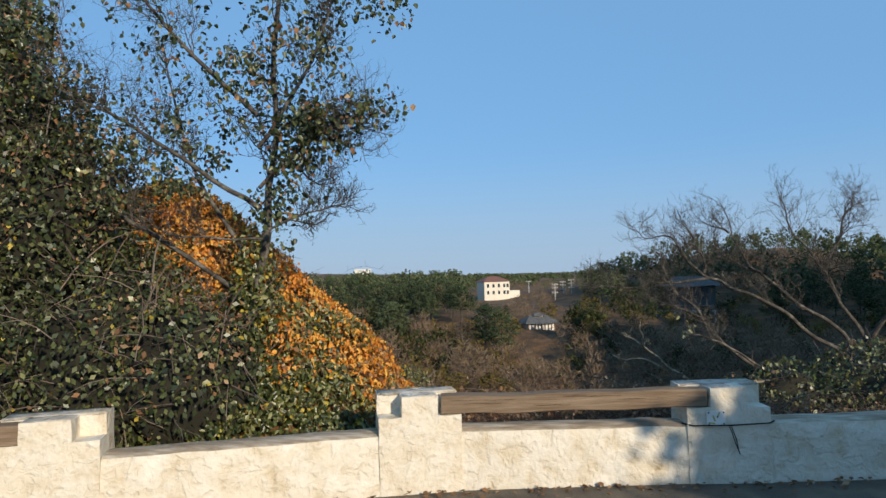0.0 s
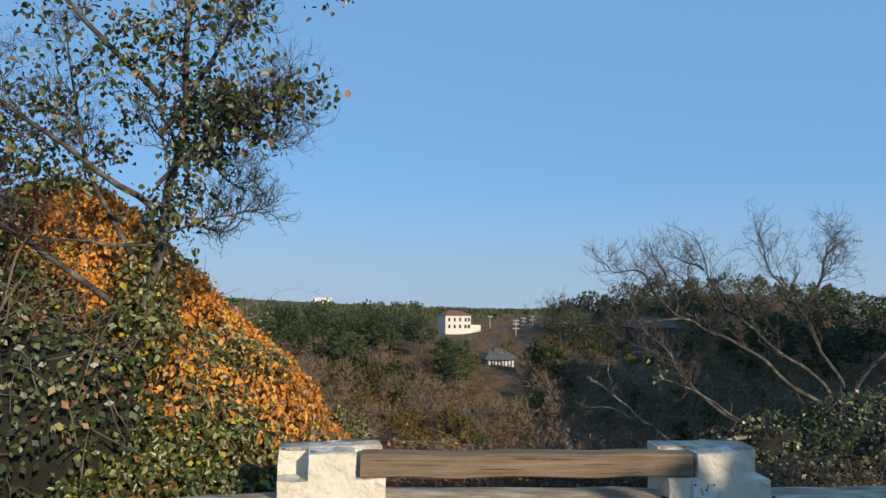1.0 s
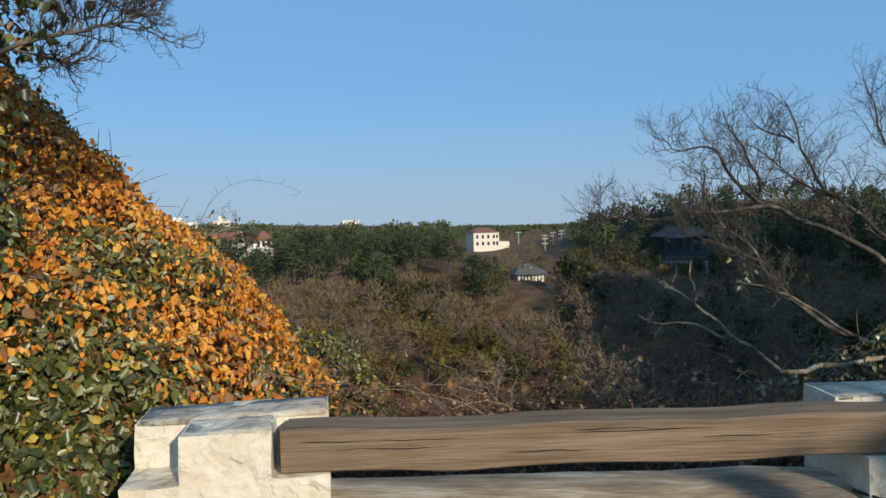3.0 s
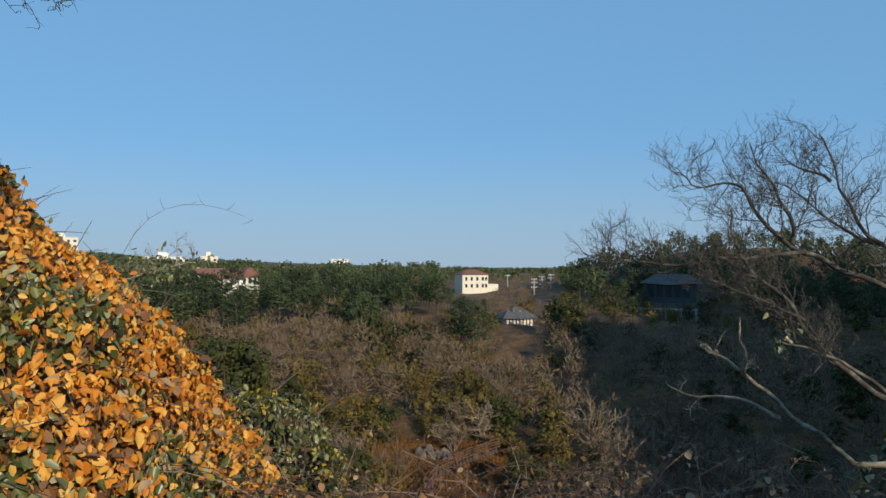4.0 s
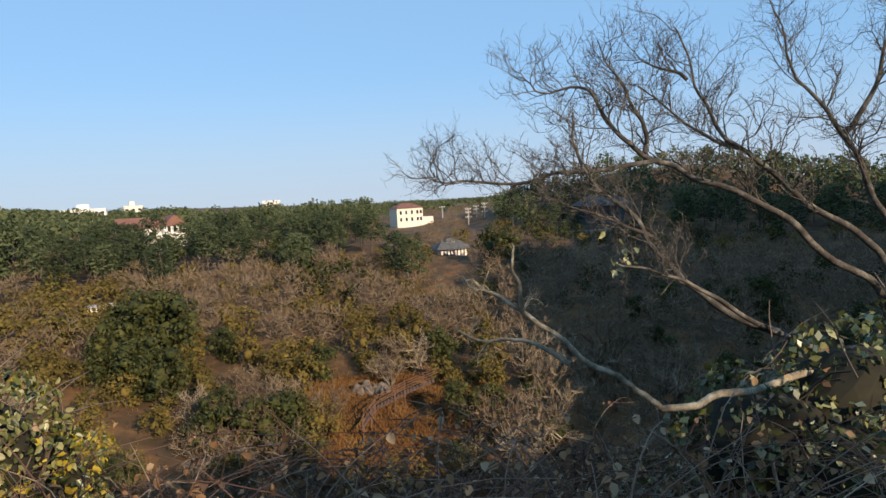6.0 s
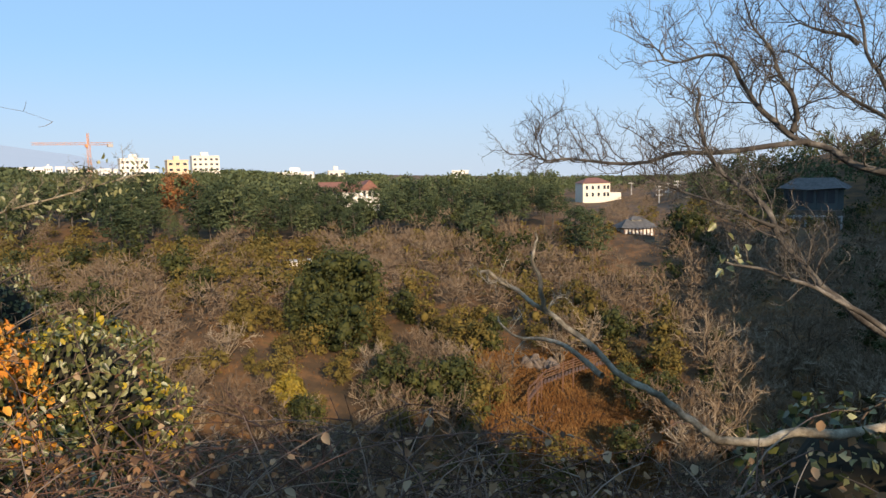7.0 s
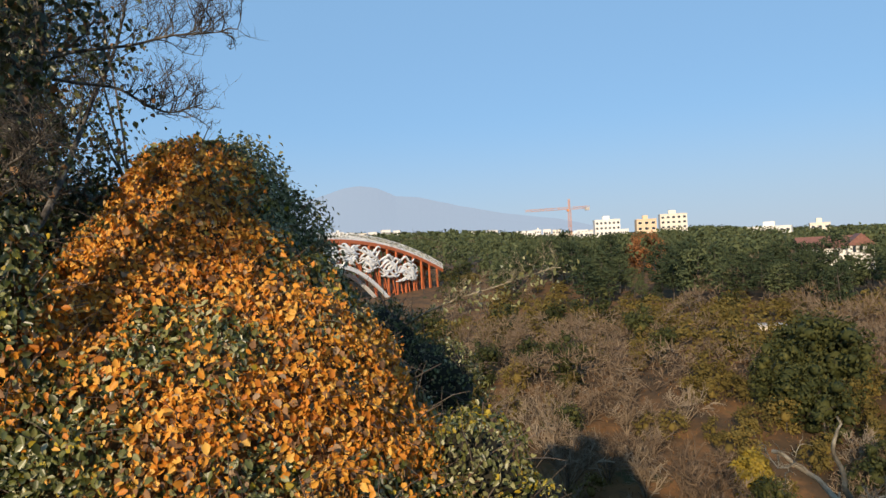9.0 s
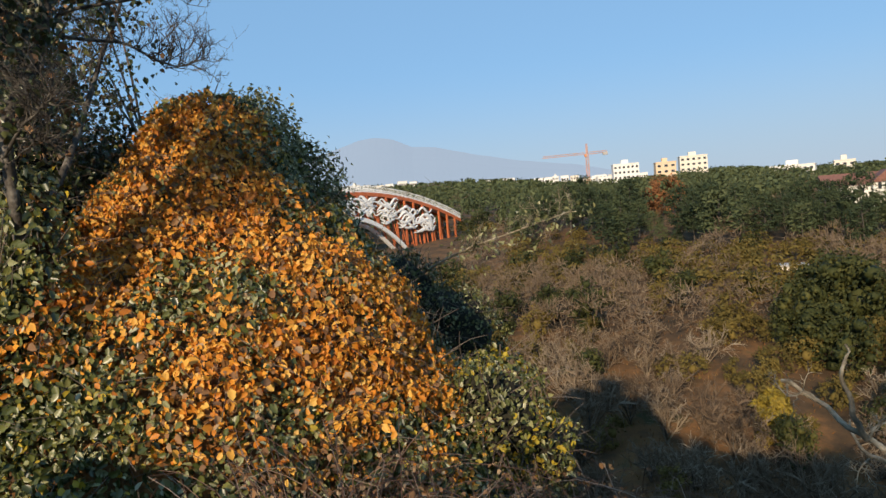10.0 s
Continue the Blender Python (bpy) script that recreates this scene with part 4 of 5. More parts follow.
tagged(back, "bare brown tree with fine twigs behind the hedge", "tree")


# ---- brambles on the edge ----
def bramble(cx, cy, cz, n, spread, reach):
    ob = thing("bramble", (cx, cy, cz))
    t, lp = Tubes(), []
    for k in range(n):
        p = rng.normal(0, spread, 3) * (1, 0.5, 0.1)
        a = rng.uniform(0, 2 * np.pi)
        d = np.array((math.cos(a) * 0.6, math.sin(a) * 0.35, rng.uniform(0.7, 1.3)))
        s = np.linspace(0, 1, 10)[:, None] * reach * rng.uniform(0.4, 1.1)
        c = p + d * s + np.array((math.cos(a) * 0.4, math.sin(a) * 0.2, -0.95)) * s ** 2 / reach * 0.8 + np.cumsum(rng.normal(0, 0.006, (10, 3)), 0)
        t.add(c, np.linspace(0.0044, 0.0016, 10), 3)
        if k % 3 == 0:
            for q in range(3, 10, 2):
                dd = unit(rng.normal(0, 1, 3) + (0, 0, 0.5))
                t.add([c[q], c[q] + dd * 0.07, c[q] + dd * 0.16], (0.003, 0.002, 0.001), 3)
        for q in rng.integers(2, 10, 6):
            lp.append(c[q])
    lp = np.array(lp) + rng.normal(0, 0.02, (len(lp), 3))
    tagged(child("cane", t.mesh("cane", M_CANE), ob), kind="stuff")
    child("dry_leaves", leaf_mesh("dry_leaves", lp, np.tile((0, -0.3, 1.0), (len(lp), 1)), 0.036, M_DRY, spread=0.9), ob, "withered brown leaves")
    tagged(ob, "tangle of dry brown bramble canes with withered leaves", "bramble", "brambles on the slope edge")
    return ob


for cx, cy, n, sp, re in ((0.3, 6.7, 230, 0.35, 1.5), (1.2, 6.6, 280, 0.4, 1.55), (2.1, 6.75, 260, 0.4, 1.4), (3.0, 7.0, 230, 0.4, 1.4), (-0.5, 7.2, 120, 0.4, 1.2), (0.6, 7.6, 150, 0.5, 1.3), (1.7, 7.9, 150, 0.5, 1.2), (4.2, 7.3, 130, 0.5, 1.2), (5.6, 7.5, 120, 0.6, 1.2), (2.6, 8.6, 130, 0.5, 1.2), (0.0, 8.6, 140, 0.6, 1.4), (1.2, 9.2, 140, 0.6, 1.4)):
    g = float(height(cx, cy))
    top_z = 0.6 - (cy - 6.6) * 0.3 + (0.14 if cy < 7.3 and cx < 2.5 else 0)
    bramble(cx, cy, max(g, top_z - 0.75 * re * 0.85), n, sp, re)

# ---- unseen trees, added to shade the wall from behind ----
def az_place(az, d):
    a = math.radians(az)
    return EYE[0] + d * math.sin(a), EYE[1] + d * math.cos(a)


def tuft_cloud(clumps, per, size, slim=0.45, up=0.5):
    """Tufts over lumps (x, y, z, rx, ry, rz)."""
    ps, ns = [], []
    for c in clumps:
        d = unit(rng.normal(0, 1, (per, 3)) + (0, 0, 0.25))
        ps.append(np.array(c[:3]) + d * np.array(c[3:6]) * rng.uniform(0.5, 1.12, (per, 1)))
        ns.append(unit(d + (0, 0, up)))
    return leaves(np.concatenate(ps), np.concatenate(ns), size, spread=0.55, droop=0.1, slim=slim, fine=False)


def lump_mesh(clumps, shrink):
    """Rough inner masses that keep a crown from being seen through."""
    t = (1 + 5 ** 0.5) / 2
    iv = unit(np.array([(-1, t, 0), (1, t, 0), (-1, -t, 0), (1, -t, 0), (0, -1, t), (0, 1, t), (0, -1, -t), (0, 1, -t), (t, 0, -1), (t, 0, 1), (-t, 0, -1), (-t, 0, 1)], float))
    fi = np.array([(0, 11, 5), (0, 5, 1), (0, 1, 7), (0, 7, 10), (0, 10, 11), (1, 5, 9), (5, 11, 4), (11, 10, 2), (10, 7, 6), (7, 1, 8), (3, 9, 4), (3, 4, 2), (3, 2, 6), (3, 6, 8), (3, 8, 9), (4, 9, 5), (2, 4, 11), (6, 2, 10), (8, 6, 7), (9, 8, 1)])
    v = np.concatenate([np.array(c[:3]) + iv * np.array(c[3:6]) * shrink * rng.uniform(0.8, 1.15, (12, 1)) for c in clumps])
    f = np.concatenate([fi + 12 * k for k in range(len(clumps))])
    return v, f


def crown_mesh(name, clumps, per, size, material, slim=0.45, up=0.5, shrink=0.72):
    v, f = tuft_cloud(clumps, per, size, slim, up)
    v2, f2 = lump_mesh(clumps, shrink)
    f2 = np.concatenate([f2, f2[:, 2:]], 1)
    return mesh_quads_tris(name, v, f, v2, f2[:, :3], material)


def mesh_quads_tris(name, v, f, v2, f2, material):
    me = bpy.data.meshes.new(name)
    allv = np.concatenate([v, v2]).astype(np.float32)
    me.vertices.add(len(allv))
    me.vertices.foreach_set("co", allv.ravel())
    loops = np.concatenate([f.ravel(), (f2 + len(v)).ravel()]).astype(np.int32)
    me.loops.add(len(loops))
    me.loops.foreach_set("vertex_index", loops)
    starts = np.concatenate([np.arange(len(f)) * 4, len(f) * 4 + np.arange(len(f2)) * 3]).astype(np.int32)
    me.polygons.add(len(starts))
    me.polygons.foreach_set("loop_start", starts)
    me.update(calc_edges=True)
    me.materials.append(material)
    return me


def trunk_mesh(h, r, lean=0.05, boughs=5, spread=1.6):
    t = Tubes()
    z = np.linspace(-0.6, h, 7)
    c = np.stack([lean * z * rng.uniform(-1, 1) + 0.08 * np.sin(z), lean * z * rng.uniform(-1, 1), z], 1)
    t.add(c, np.linspace(r, r * 0.4, 7), 6)
    for k in range(boughs):
        a = rng.uniform(0, 6.28)
        s = c[rng.integers(3, 6)]
        t.add([s, s + np.array((math.cos(a), math.sin(a), 0.45)) * spread * 0.5, s + np.array((math.cos(a), math.sin(a), 0.55)) * spread], (r * 0.4, r * 0.28, r * 0.12), 4)
    return t.mesh("trunk", M_BARK)


def pine_clumps(h, w, n):
    out = []
    for k in range(n):
        s = (k + 0.5) / n
        a, rr = k * 2.4 + rng.uniform(-0.5, 0.5), w * (0.25 + 0.75 * math.sin(math.pi * (0.15 + 0.75 * (1 - s)))) * rng.uniform(0.5, 0.95) * (1 - 0.35 * s)
        z = h * (0.38 + 0.58 * s)
        q = w * rng.uniform(0.34, 0.5) * (1.1 - 0.35 * s)
        out.append((rr * math.cos(a), rr * math.sin(a), z, q, q, q * 0.42))
    out.append((0, 0, h * 0.93, w * 0.3, w * 0.3, w * 0.3))
    return out


def round_clumps(h, w, n):
    out = [(0, 0, h * 0.5, w * 0.65, w * 0.65, h * 0.42)]
    for k in range(n):
        d = unit(rng.normal(0, 1, 3) + (0, 0, 0.4))
        q = w * rng.uniform(0.28, 0.45)
        out.append((d[0] * w * 0.66, d[1] * w * 0.66, h * 0.52 + d[2] * h * 0.4, q, q, q * 0.85))
    return out


def brush_mesh(name, h, w, n, width, material, leafs=0, size=0.3):
    """A bare many-stemmed shrub: forked wands that fan upwards."""
    base = rng.normal(0, w * 0.16, (n, 3)) * (1, 1, 0)
    a, out = rng.uniform(0, 6.28, n), rng.uniform(0.05, 1.0, n) ** 0.7
    top = np.stack([np.cos(a) * out * w, np.sin(a) * out * w, h * (1.02 - 0.55 * out ** 2) * rng.uniform(0.75, 1.05, n)], 1)
    v, f, m = [], [], 0
    s0 = rng.uniform(0.15, 0.75, n)[:, None]
    mid = base + (top - base) * s0 + np.array((0, 0, 1)) * (h * 0.14) * np.sin(np.pi * s0)
    tip = top + rng.normal(0, w * 0.12, (n, 3))
    side = unit(np.cross(tip - mid, rng.normal(0, 1, (n, 3)))) * width
    quad1 = np.stack([mid - side, mid + side, tip + side * 0.3, tip - side * 0.3], 1)
    # fine twigs off each wand
    k = 3
    src = np.repeat(mid + (tip - mid) * 0.35, k, 0) + np.repeat(tip - mid, k, 0) * rng.uniform(0, 0.5, (n * k, 1))
    e = src + unit(np.repeat(unit(tip - mid), k, 0) + rng.normal(0, 0.55, (n * k, 3)) + (0, 0, 0.25)) * w * rng.uniform(0.15, 0.35, (n * k, 1))
    sd = unit(np.cross(e - src, rng.normal(0, 1, (n * k, 3)))) * width * 0.55
    quad2 = np.stack([src - sd, src + sd, e + sd * 0.3, e - sd * 0.3], 1)
    quads = np.concatenate([quad1, quad2])
    v = quads.reshape(-1, 3)
    f = np.arange(len(v)).reshape(-1, 4)
    if leafs:
        pick_ = rng.integers(0, len(e), leafs)
        lv, lf = leaves(e[pick_] + rng.normal(0, w * 0.08, (leafs, 3)), np.tile((0, -0.3, 1.0), (leafs, 1)), size, spread=0.8, droop=0.1, fine=False)
        f = np.concatenate([f, lf + len(v)])
        v = np.concatenate([v, lv])
    return mesh_from(name, v, f, material)


def twig_crown(clumps, per, length, width):
    """Bare twigs that bristle out of rounded lumps."""
    src, tip = [], []
    for c in clumps:
        d = unit(rng.normal(0, 1, (per, 3)) + (0, 0, 0.45))
        p = np.array(c[:3]) + d * np.array(c[3:6]) * rng.uniform(0.35, 0.85, (per, 1))
        src.append(p)
        tip.append(p + unit(d + rng.normal(0, 0.4, (per, 3)) + (0, 0, 0.2)) * length * rng.uniform(0.5, 1.2, (per, 1)))
    src, tip = np.concatenate(src), np.concatenate(tip)
    side = unit(np.cross(tip - src, rng.normal(0, 1, src.shape))) * width
    v = np.stack([src - side, src + side, tip + side * 0.35, tip - side * 0.35], 1).reshape(-1, 3)
    return v, np.arange(len(v)).reshape(-1, 4)


def ribbons(src, tip, width):
    side = unit(np.cross(tip - src, rng.normal(0, 1, src.shape))) * width
    return np.stack([src - side, src + side, tip + side * 0.4, tip - side * 0.4], 1).reshape(-1, 3)


def bare_crown_mesh(name, h, w, limbs, branches, twigs, width, material):
    """A leafless crown: arching limbs, side branches and a haze of twigs that end in an uneven dome."""
    t, starts, ways = Tubes(), [], []
    for k in range(limbs):
        a = k * 2.4 + rng.uniform(-0.4, 0.4)
        out = w * rng.uniform(0.3, 0.95)
        top = h * (0.98 - 0.42 * (out / w) ** 2) * rng.uniform(0.82, 1.05)
        u = np.linspace(0, 1, 6)
        c = np.stack([np.cos(a) * out * u ** 1.2, np.sin(a) * out * u ** 1.2, h * 0.05 + (top - h * 0.05) * u ** 0.8], 1)
        c[1:] += np.cumsum(rng.normal(0, 0.035 * h, (5, 3)), 0) * 0.6
        t.add(c, np.linspace(0.016 * h, 0.005 * h, 6), 3)
        q = rng.uniform(0.3, 1.0, branches) * 5
        lo = np.minimum(q.astype(int), 4)
        starts.append(c[lo] + (c[lo + 1] - c[lo]) * (q - lo)[:, None])
        ways.append(unit(unit(c[lo + 1] - c[lo]) * 0.6 + unit(rng.normal(0, 1, (branches, 3))) * 0.9 + (0, 0, 0.2)))
    s0, d0 = np.concatenate(starts), np.concatenate(ways)
    e0 = s0 + d0 * w * rng.uniform(0.22, 0.5, (len(s0), 1))
    s1 = np.repeat(s0, twigs, 0) + np.repeat(e0 - s0, twigs, 0) * rng.uniform(0.15, 1.0, (len(s0) * twigs, 1))
    d1 = unit(np.repeat(d0, twigs, 0) * 0.7 + rng.normal(0, 0.5, s1.shape) + (0, 0, 0.25))
    e1 = s1 + d1 * w * rng.uniform(0.1, 0.28, (len(s1), 1))
    s2 = s1 + (e1 - s1) * rng.uniform(0.3, 0.9, (len(s1), 1))
    e2 = s2 + unit(d1 + rng.normal(0, 0.6, s1.shape) + (0, 0, 0.2)) * w * rng.uniform(0.06, 0.16, (len(s1), 1))
    v = np.concatenate([ribbons(s0, e0, width * 1.5), ribbons(s1, e1, width * 0.8), ribbons(s2, e2, width * 0.55)])
    f = np.arange(len(v)).reshape(-1, 4)
    return mesh_from(name, np.concatenate([v] + t.v), np.concatenate([f] + [q + len(v) for q in t.f]), material)


def make_tree(name, label, crown, trunk=None, category="tree", group="trees of the gorge"):
    ob = thing(name)
    child("crown", crown, ob)
    if trunk:
        child("trunk", trunk, ob)
    return tagged(ob, label, category, group)


# these four stand out of view, set only for the shade they throw
shade_rows = ((9.5, -4.2, 0.96), (19.5, -3.6, 1.25), (23.5, -3.0, 1.3), (28.0, -2.0, 1.3))
shade = make_tree("roadside_tree", "unseen thin-leaved tree behind the road, added to cast shade", brush_mesh("crown", 6.3, 2.1, 700, 0.04, M_SCRUB, 3200, 0.3), trunk_mesh(4.2, 0.2), group="trees behind the road")
shade.matrix_world = pose(shade_rows[0][0], shade_rows[0][1], 0) @ Matrix.Scale(shade_rows[0][2], 4)
for x, y, s in shade_rows[1:]:
    copy_thing(shade, pose(0, 0, 0)).matrix_world = pose(x, y, 0, 0, 0, x * 50) @ Matrix.Scale(s, 4)

# ---- woods of the gorge ----
protos = {"pine": [], "broad": [], "scrub": [], "olive": []}
for k in range(4):
    h, w = rng.uniform(8, 10), rng.uniform(2.9, 3.6)
    protos["pine"].append(make_tree("pine_tree", "dark green pine with layered needle clumps", crown_mesh("crown", pine_clumps(h, w, 24), 62, 0.46, M_PINE, 0.17, 0.8, 0.42), trunk_mesh(h * 0.9, 0.17), group="pines across the gorge"))
for k in range(3):
    h, w = rng.uniform(5.5, 7.0), rng.uniform(2.4, 3.2)
    protos["broad"].append(make_tree("evergreen_tree", "rounded dark evergreen tree on the slope", crown_mesh("crown", round_clumps(h, w, 17), 76, 0.36, M_BROAD, 0.3, 0.5, 0.46), trunk_mesh(h * 0.6, 0.13), group="evergreens in the gorge"))
for k in range(5):
    h, w = rng.uniform(3.6, 5.8), rng.uniform(2.3, 3.4)
    protos["scrub"].append(make_tree("bare_shrub", "grey-brown leafless shrub on the slope", bare_crown_mesh("crown", h, w, 9, 8, 5, 0.034, M_SCRUB), trunk_mesh(h * 0.5, 0.08, spread=1.0), "shrub", "bare shrubs in the gorge"))
for k in range(3):
    h, w = rng.uniform(3.0, 4.4), rng.uniform(1.8, 2.5)
    protos["olive"].append(make_tree("olive_shrub", "olive-green shrub thinning in winter", crown_mesh("crown", round_clumps(h, w, 12), 46, 0.36, M_OLIVESCRUB, 0.24, shrink=0.4), trunk_mesh(h * 0.5, 0.08, spread=1.0), "shrub", "olive shrubs in the gorge"))
used = {k: 0 for k in protos}
LIMIT = {"pine": 170, "broad": 130, "scrub": 290, "olive": 190}


def plant(kind, x, y, s, sink=0.3):
    k = used[kind]
    used[kind] += 1
    src = protos[kind][k % len(protos[kind])]
    m = pose(x, y, float(height(x, y)) - sink, 0, 0, (k * 137.5) % 360) @ Matrix.Diagonal((s, s, s * (0.9 + 0.25 * ((k * 7) % 10) / 10), 1))
    if k < len(protos[kind]):
        src.matrix_world = m
        return src
    ob = copy_thing(src, pose(0, 0, 0))
    ob.matrix_world = m
    return ob


def clearing(x, y, az, d):
    """Open ground: dry grass by the steps, the yards of the houses, the gap by the poles."""
    if 49 < d < 63 and -7.5 < az < 3.5 + 1.5 * math.sin(d):
        return True
    for bx, by, r in CLEAR:
        if (x - bx) ** 2 + (y - by) ** 2 < r * r:
            return True
    return False


CLEAR = []
for az_, d_, r_ in ((-0.1, 208, 9), (-0.1, 196, 5), (3.5, 120, 6), (3.5, 112, 4), (-20.3, 160, 5), (-19.3, 150, 6), (-22.5, 162, 3), (16.2, 152, 7), (16.2, 145, 4), (-24.7, 100, 3), (-24.7, 96, 3), (-19.3, 148, 6), (-19.3, 141, 4), (0.9, 200, 6), (0.9, 185, 5), (-0.1, 185, 5), (-0.1, 175, 5), (-0.1, 165, 4), (3.5, 104, 5), (3.5, 96, 5)):
    px_, py_ = az_place(az_, d_)
    CLEAR.append((px_, py_, r_))

# how high, in degrees over the eye, the woods rise along the skyline
SKY_AZ = (-68, -50, -44, -40, -36, -30, -25, -18, -10, -4.5, -1.8, 1.5, 6.8, 7.6, 9, 12.8, 19.3, 30)
SKY_EL = (2.4, 2.0, 1.2, 0.8, 0.8, 1.1, 0.6, 0.4, 0.4, 0.5, -0.05, -0.1, -0.1, 0.3, 1.0, 2.5, 2.9, 3.0)
# open sight lines to the houses: azimuth from, to, nearer than, highest treetop
OPEN = ((-2.3, 2.0, 206, -1.9), (-20.3, -18.4, 160, -1.5), (-24.3, -20.3, 160, -0.5), (-35.8, -32.9, 166, -2.3), (2.0, 5.2, 118, -5.7), (13.8, 18.4, 148, -1.7), (-7.0, 2.0, 52, -20.0), (4.8, 7.4, 184, -2.6), (-72.0, -50.5, 166, -3.6))
TALL = {"pine": 9.9, "broad": 7.2, "scrub": 6.2, "olive": 4.6}


def room(az, dd, x, y):
    """Metres between the ground and the highest treetop allowed there."""
    el = float(np.interp(az, SKY_AZ, SKY_EL))
    for a, b, far_, top in OPEN:
        if a < az < b and dd < far_:
            el = min(el, top)
    return EYE[2] + dd * math.tan(math.radians(el)) - float(height(x, y))


spots = []
d = 14.0
while d < 330:
    step = 2.4 if d < 36 else 3.1 if d < 110 else (5.0 if d < 200 else 7.6)
    width = math.radians(115) * d
    for k in range(int(width / step)):
        az = -68 + 115 * (k + rng.uniform(0, 1)) * step / width
        dd = d + rng.uniform(-0.5, 0.5) * step
        x, y = az_place(az, dd)
        if y - float(wall_y(x)) > 11:
            spots.append((dd, az, x, y))
    d += step
spots.sort()
rest = {k: [] for k in protos}
for dd, az, x, y in spots:
    if clearing(x, y, az, dd):
        continue
    q = noise.noise((x * 0.035, y * 0.035, 3.0)) + 0.5 * noise.noise((x * 0.11, y * 0.11, 1.0))
    pine_from = 118 + 38 * q + (0 if az > -28 else -6) + (26 if 1 < az < 8 else 0) + (46 if 8 < az < 22 else 0) + (20 if az >= 22 else 0) + (75 if az < -47 else 22 if az < -40 else 0)
    gap = -1.3 < az < 7.5 and dd > 135
    if dd > pine_from and not gap:
        kind, s = ("pine", rng.uniform(0.7, 1.15) + (0.25 if rng.random() < 0.12 else 0)) if rng.random() < 0.88 else ("scrub", rng.uniform(1.0, 1.5))
        if az > 8:
            s *= 0.85
    elif gap:
        kind, s = (("pine", 0.42) if rng.random() < 0.2 and dd > 215 else ("scrub", rng.uniform(0.45, 0.7)))
    elif q > 0.33 or rng.random() < 0.06:
        kind, s = "broad", rng.uniform(0.5, 1.05)
    elif q > 0.02 or rng.random() < 0.22:
        kind, s = "olive", rng.uniform(0.6, 1.1)
    else:
        kind, s = "scrub", rng.uniform(0.65, 1.15)
    if az > 7 and dd < 125:
        kind, s = ("broad", rng.uniform(0.4, 0.75)) if rng.random() < 0.14 else ("scrub", rng.uniform(0.6, 1.1))
    if dd < 36:
        kind, s = ("broad" if rng.random() < (0.12 if az > 4 else 0.4) else "scrub" if rng.random() < 0.7 else "olive"), rng.uniform(0.42, 0.72)
    elif dd < 62:
        s *= 0.88
    most = room(az, dd, x, y) / TALL[kind] * (rng.uniform(0.6, 1.04) if rng.random() < 0.85 else 1.16)
    if most < 0.22:
        continue
    s = min(s, most)
    if used[kind] < LIMIT[kind]:
        plant(kind, x, y, s)
    else:
        rest[kind].append((x, y, s))

# named single trees
for az, dd, kind, s in ((13.2, 143, "pine", 0.5), (14.4, 142, "pine", 0.36), (15.4, 141, "scrub", 0.6), (17.6, 141, "pine", 0.38), (18.8, 143, "pine", 0.5), (16.5, 140, "scrub", 0.55), (-21.0, 74, "broad", 1.35), (-20.0, 71, "broad", 1.25), (-22.0, 77, "broad", 1.2), (-11.7, 54, "broad", 0.85), (-13.2, 53, "broad", 0.8), (-17.6, 55, "broad", 0.75), (-16.6, 57, "broad", 0.7), (-9.8, 52, "broad", 0.6), (7, 108, "broad", 1.1), (8.5, 104, "broad", 1.0)):
    x, y = az_place(az, dd)
    plant(kind, x, y, s)
for az, dd, top in ((-20.6, 147, -1.25), (-21.4, 149, -0.9), (-22.3, 150, -0.95), (-23.2, 148, -0.6), (-24.2, 151, -0.8), (-25.2, 150, -0.5), (-19.8, 140, -2.0), (-18.5, 142, -1.9), (-19.1, 134, -2.3), (-21.6, 142, -1.6)):
    x, y = az_place(az, dd)
    plant("pine", x, y, (EYE[2] + dd * math.tan(math.radians(top)) - float(height(x, y))) / 9.6)
for az, dd, name, label, mt, h, w in ((-25.7, 51.5, "ginkgo_tree", "golden yellow tree low in the gorge", M_GINKGO, 4.2, 1.7), (-33.9, 172, "rust_tree", "rust-brown autumn tree among the pines", M_REDTREE, 9.5, 5.0), (-35.0, 168, "rust_tree", "rust-brown autumn tree among the pines", M_REDTREE, 8.0, 3.6)):
    x, y = az_place(az, dd)
    ob = make_tree(name, label, crown_mesh("crown", round_clumps(h, w, 20), 120, 0.3 if dd < 80 else 0.5, mt, slim=0.3, shrink=0.42), trunk_mesh(h * 0.6, 0.12), group="autumn trees")
    ob.matrix_world = pose(x, y, float(height(x, y)) - 0.3)


def joined(name, label, items, builder, material):
    vs, fs, n = [], [], 0
    for x, y, s in items:
        v, f = builder(s)
        vs.append(v + np.array((x, y, float(height(x, y)) - 0.3)))
        fs.append(f + n)
        n += len(v)
    if vs:
        tagged(new(name, mesh_from(name, np.concatenate(vs), np.concatenate(fs), material)), label, "trees", kind="stuff")


def cheap_crown(h, w, n, per, size, pine):
    lib = []
    for k in range(6):
        cl = pine_clumps(h, w, n) if pine else round_clumps(h, w, n)
        v, f = tuft_cloud(cl, per, size, 0.3)
        lib.append((v, f))
    return lambda s: (lambda q: (q[0] * s, q[1]))(lib[rng.integers(6)])


def cheap_brush(h, w, n, per):
    lib = []
    for k in range(6):
        lib.append(twig_crown(round_clumps(h, w, n), per, 1.0, 0.045))
    return lambda s: (lambda t_: (t_[0] * s, t_[1]))(lib[rng.integers(6)])


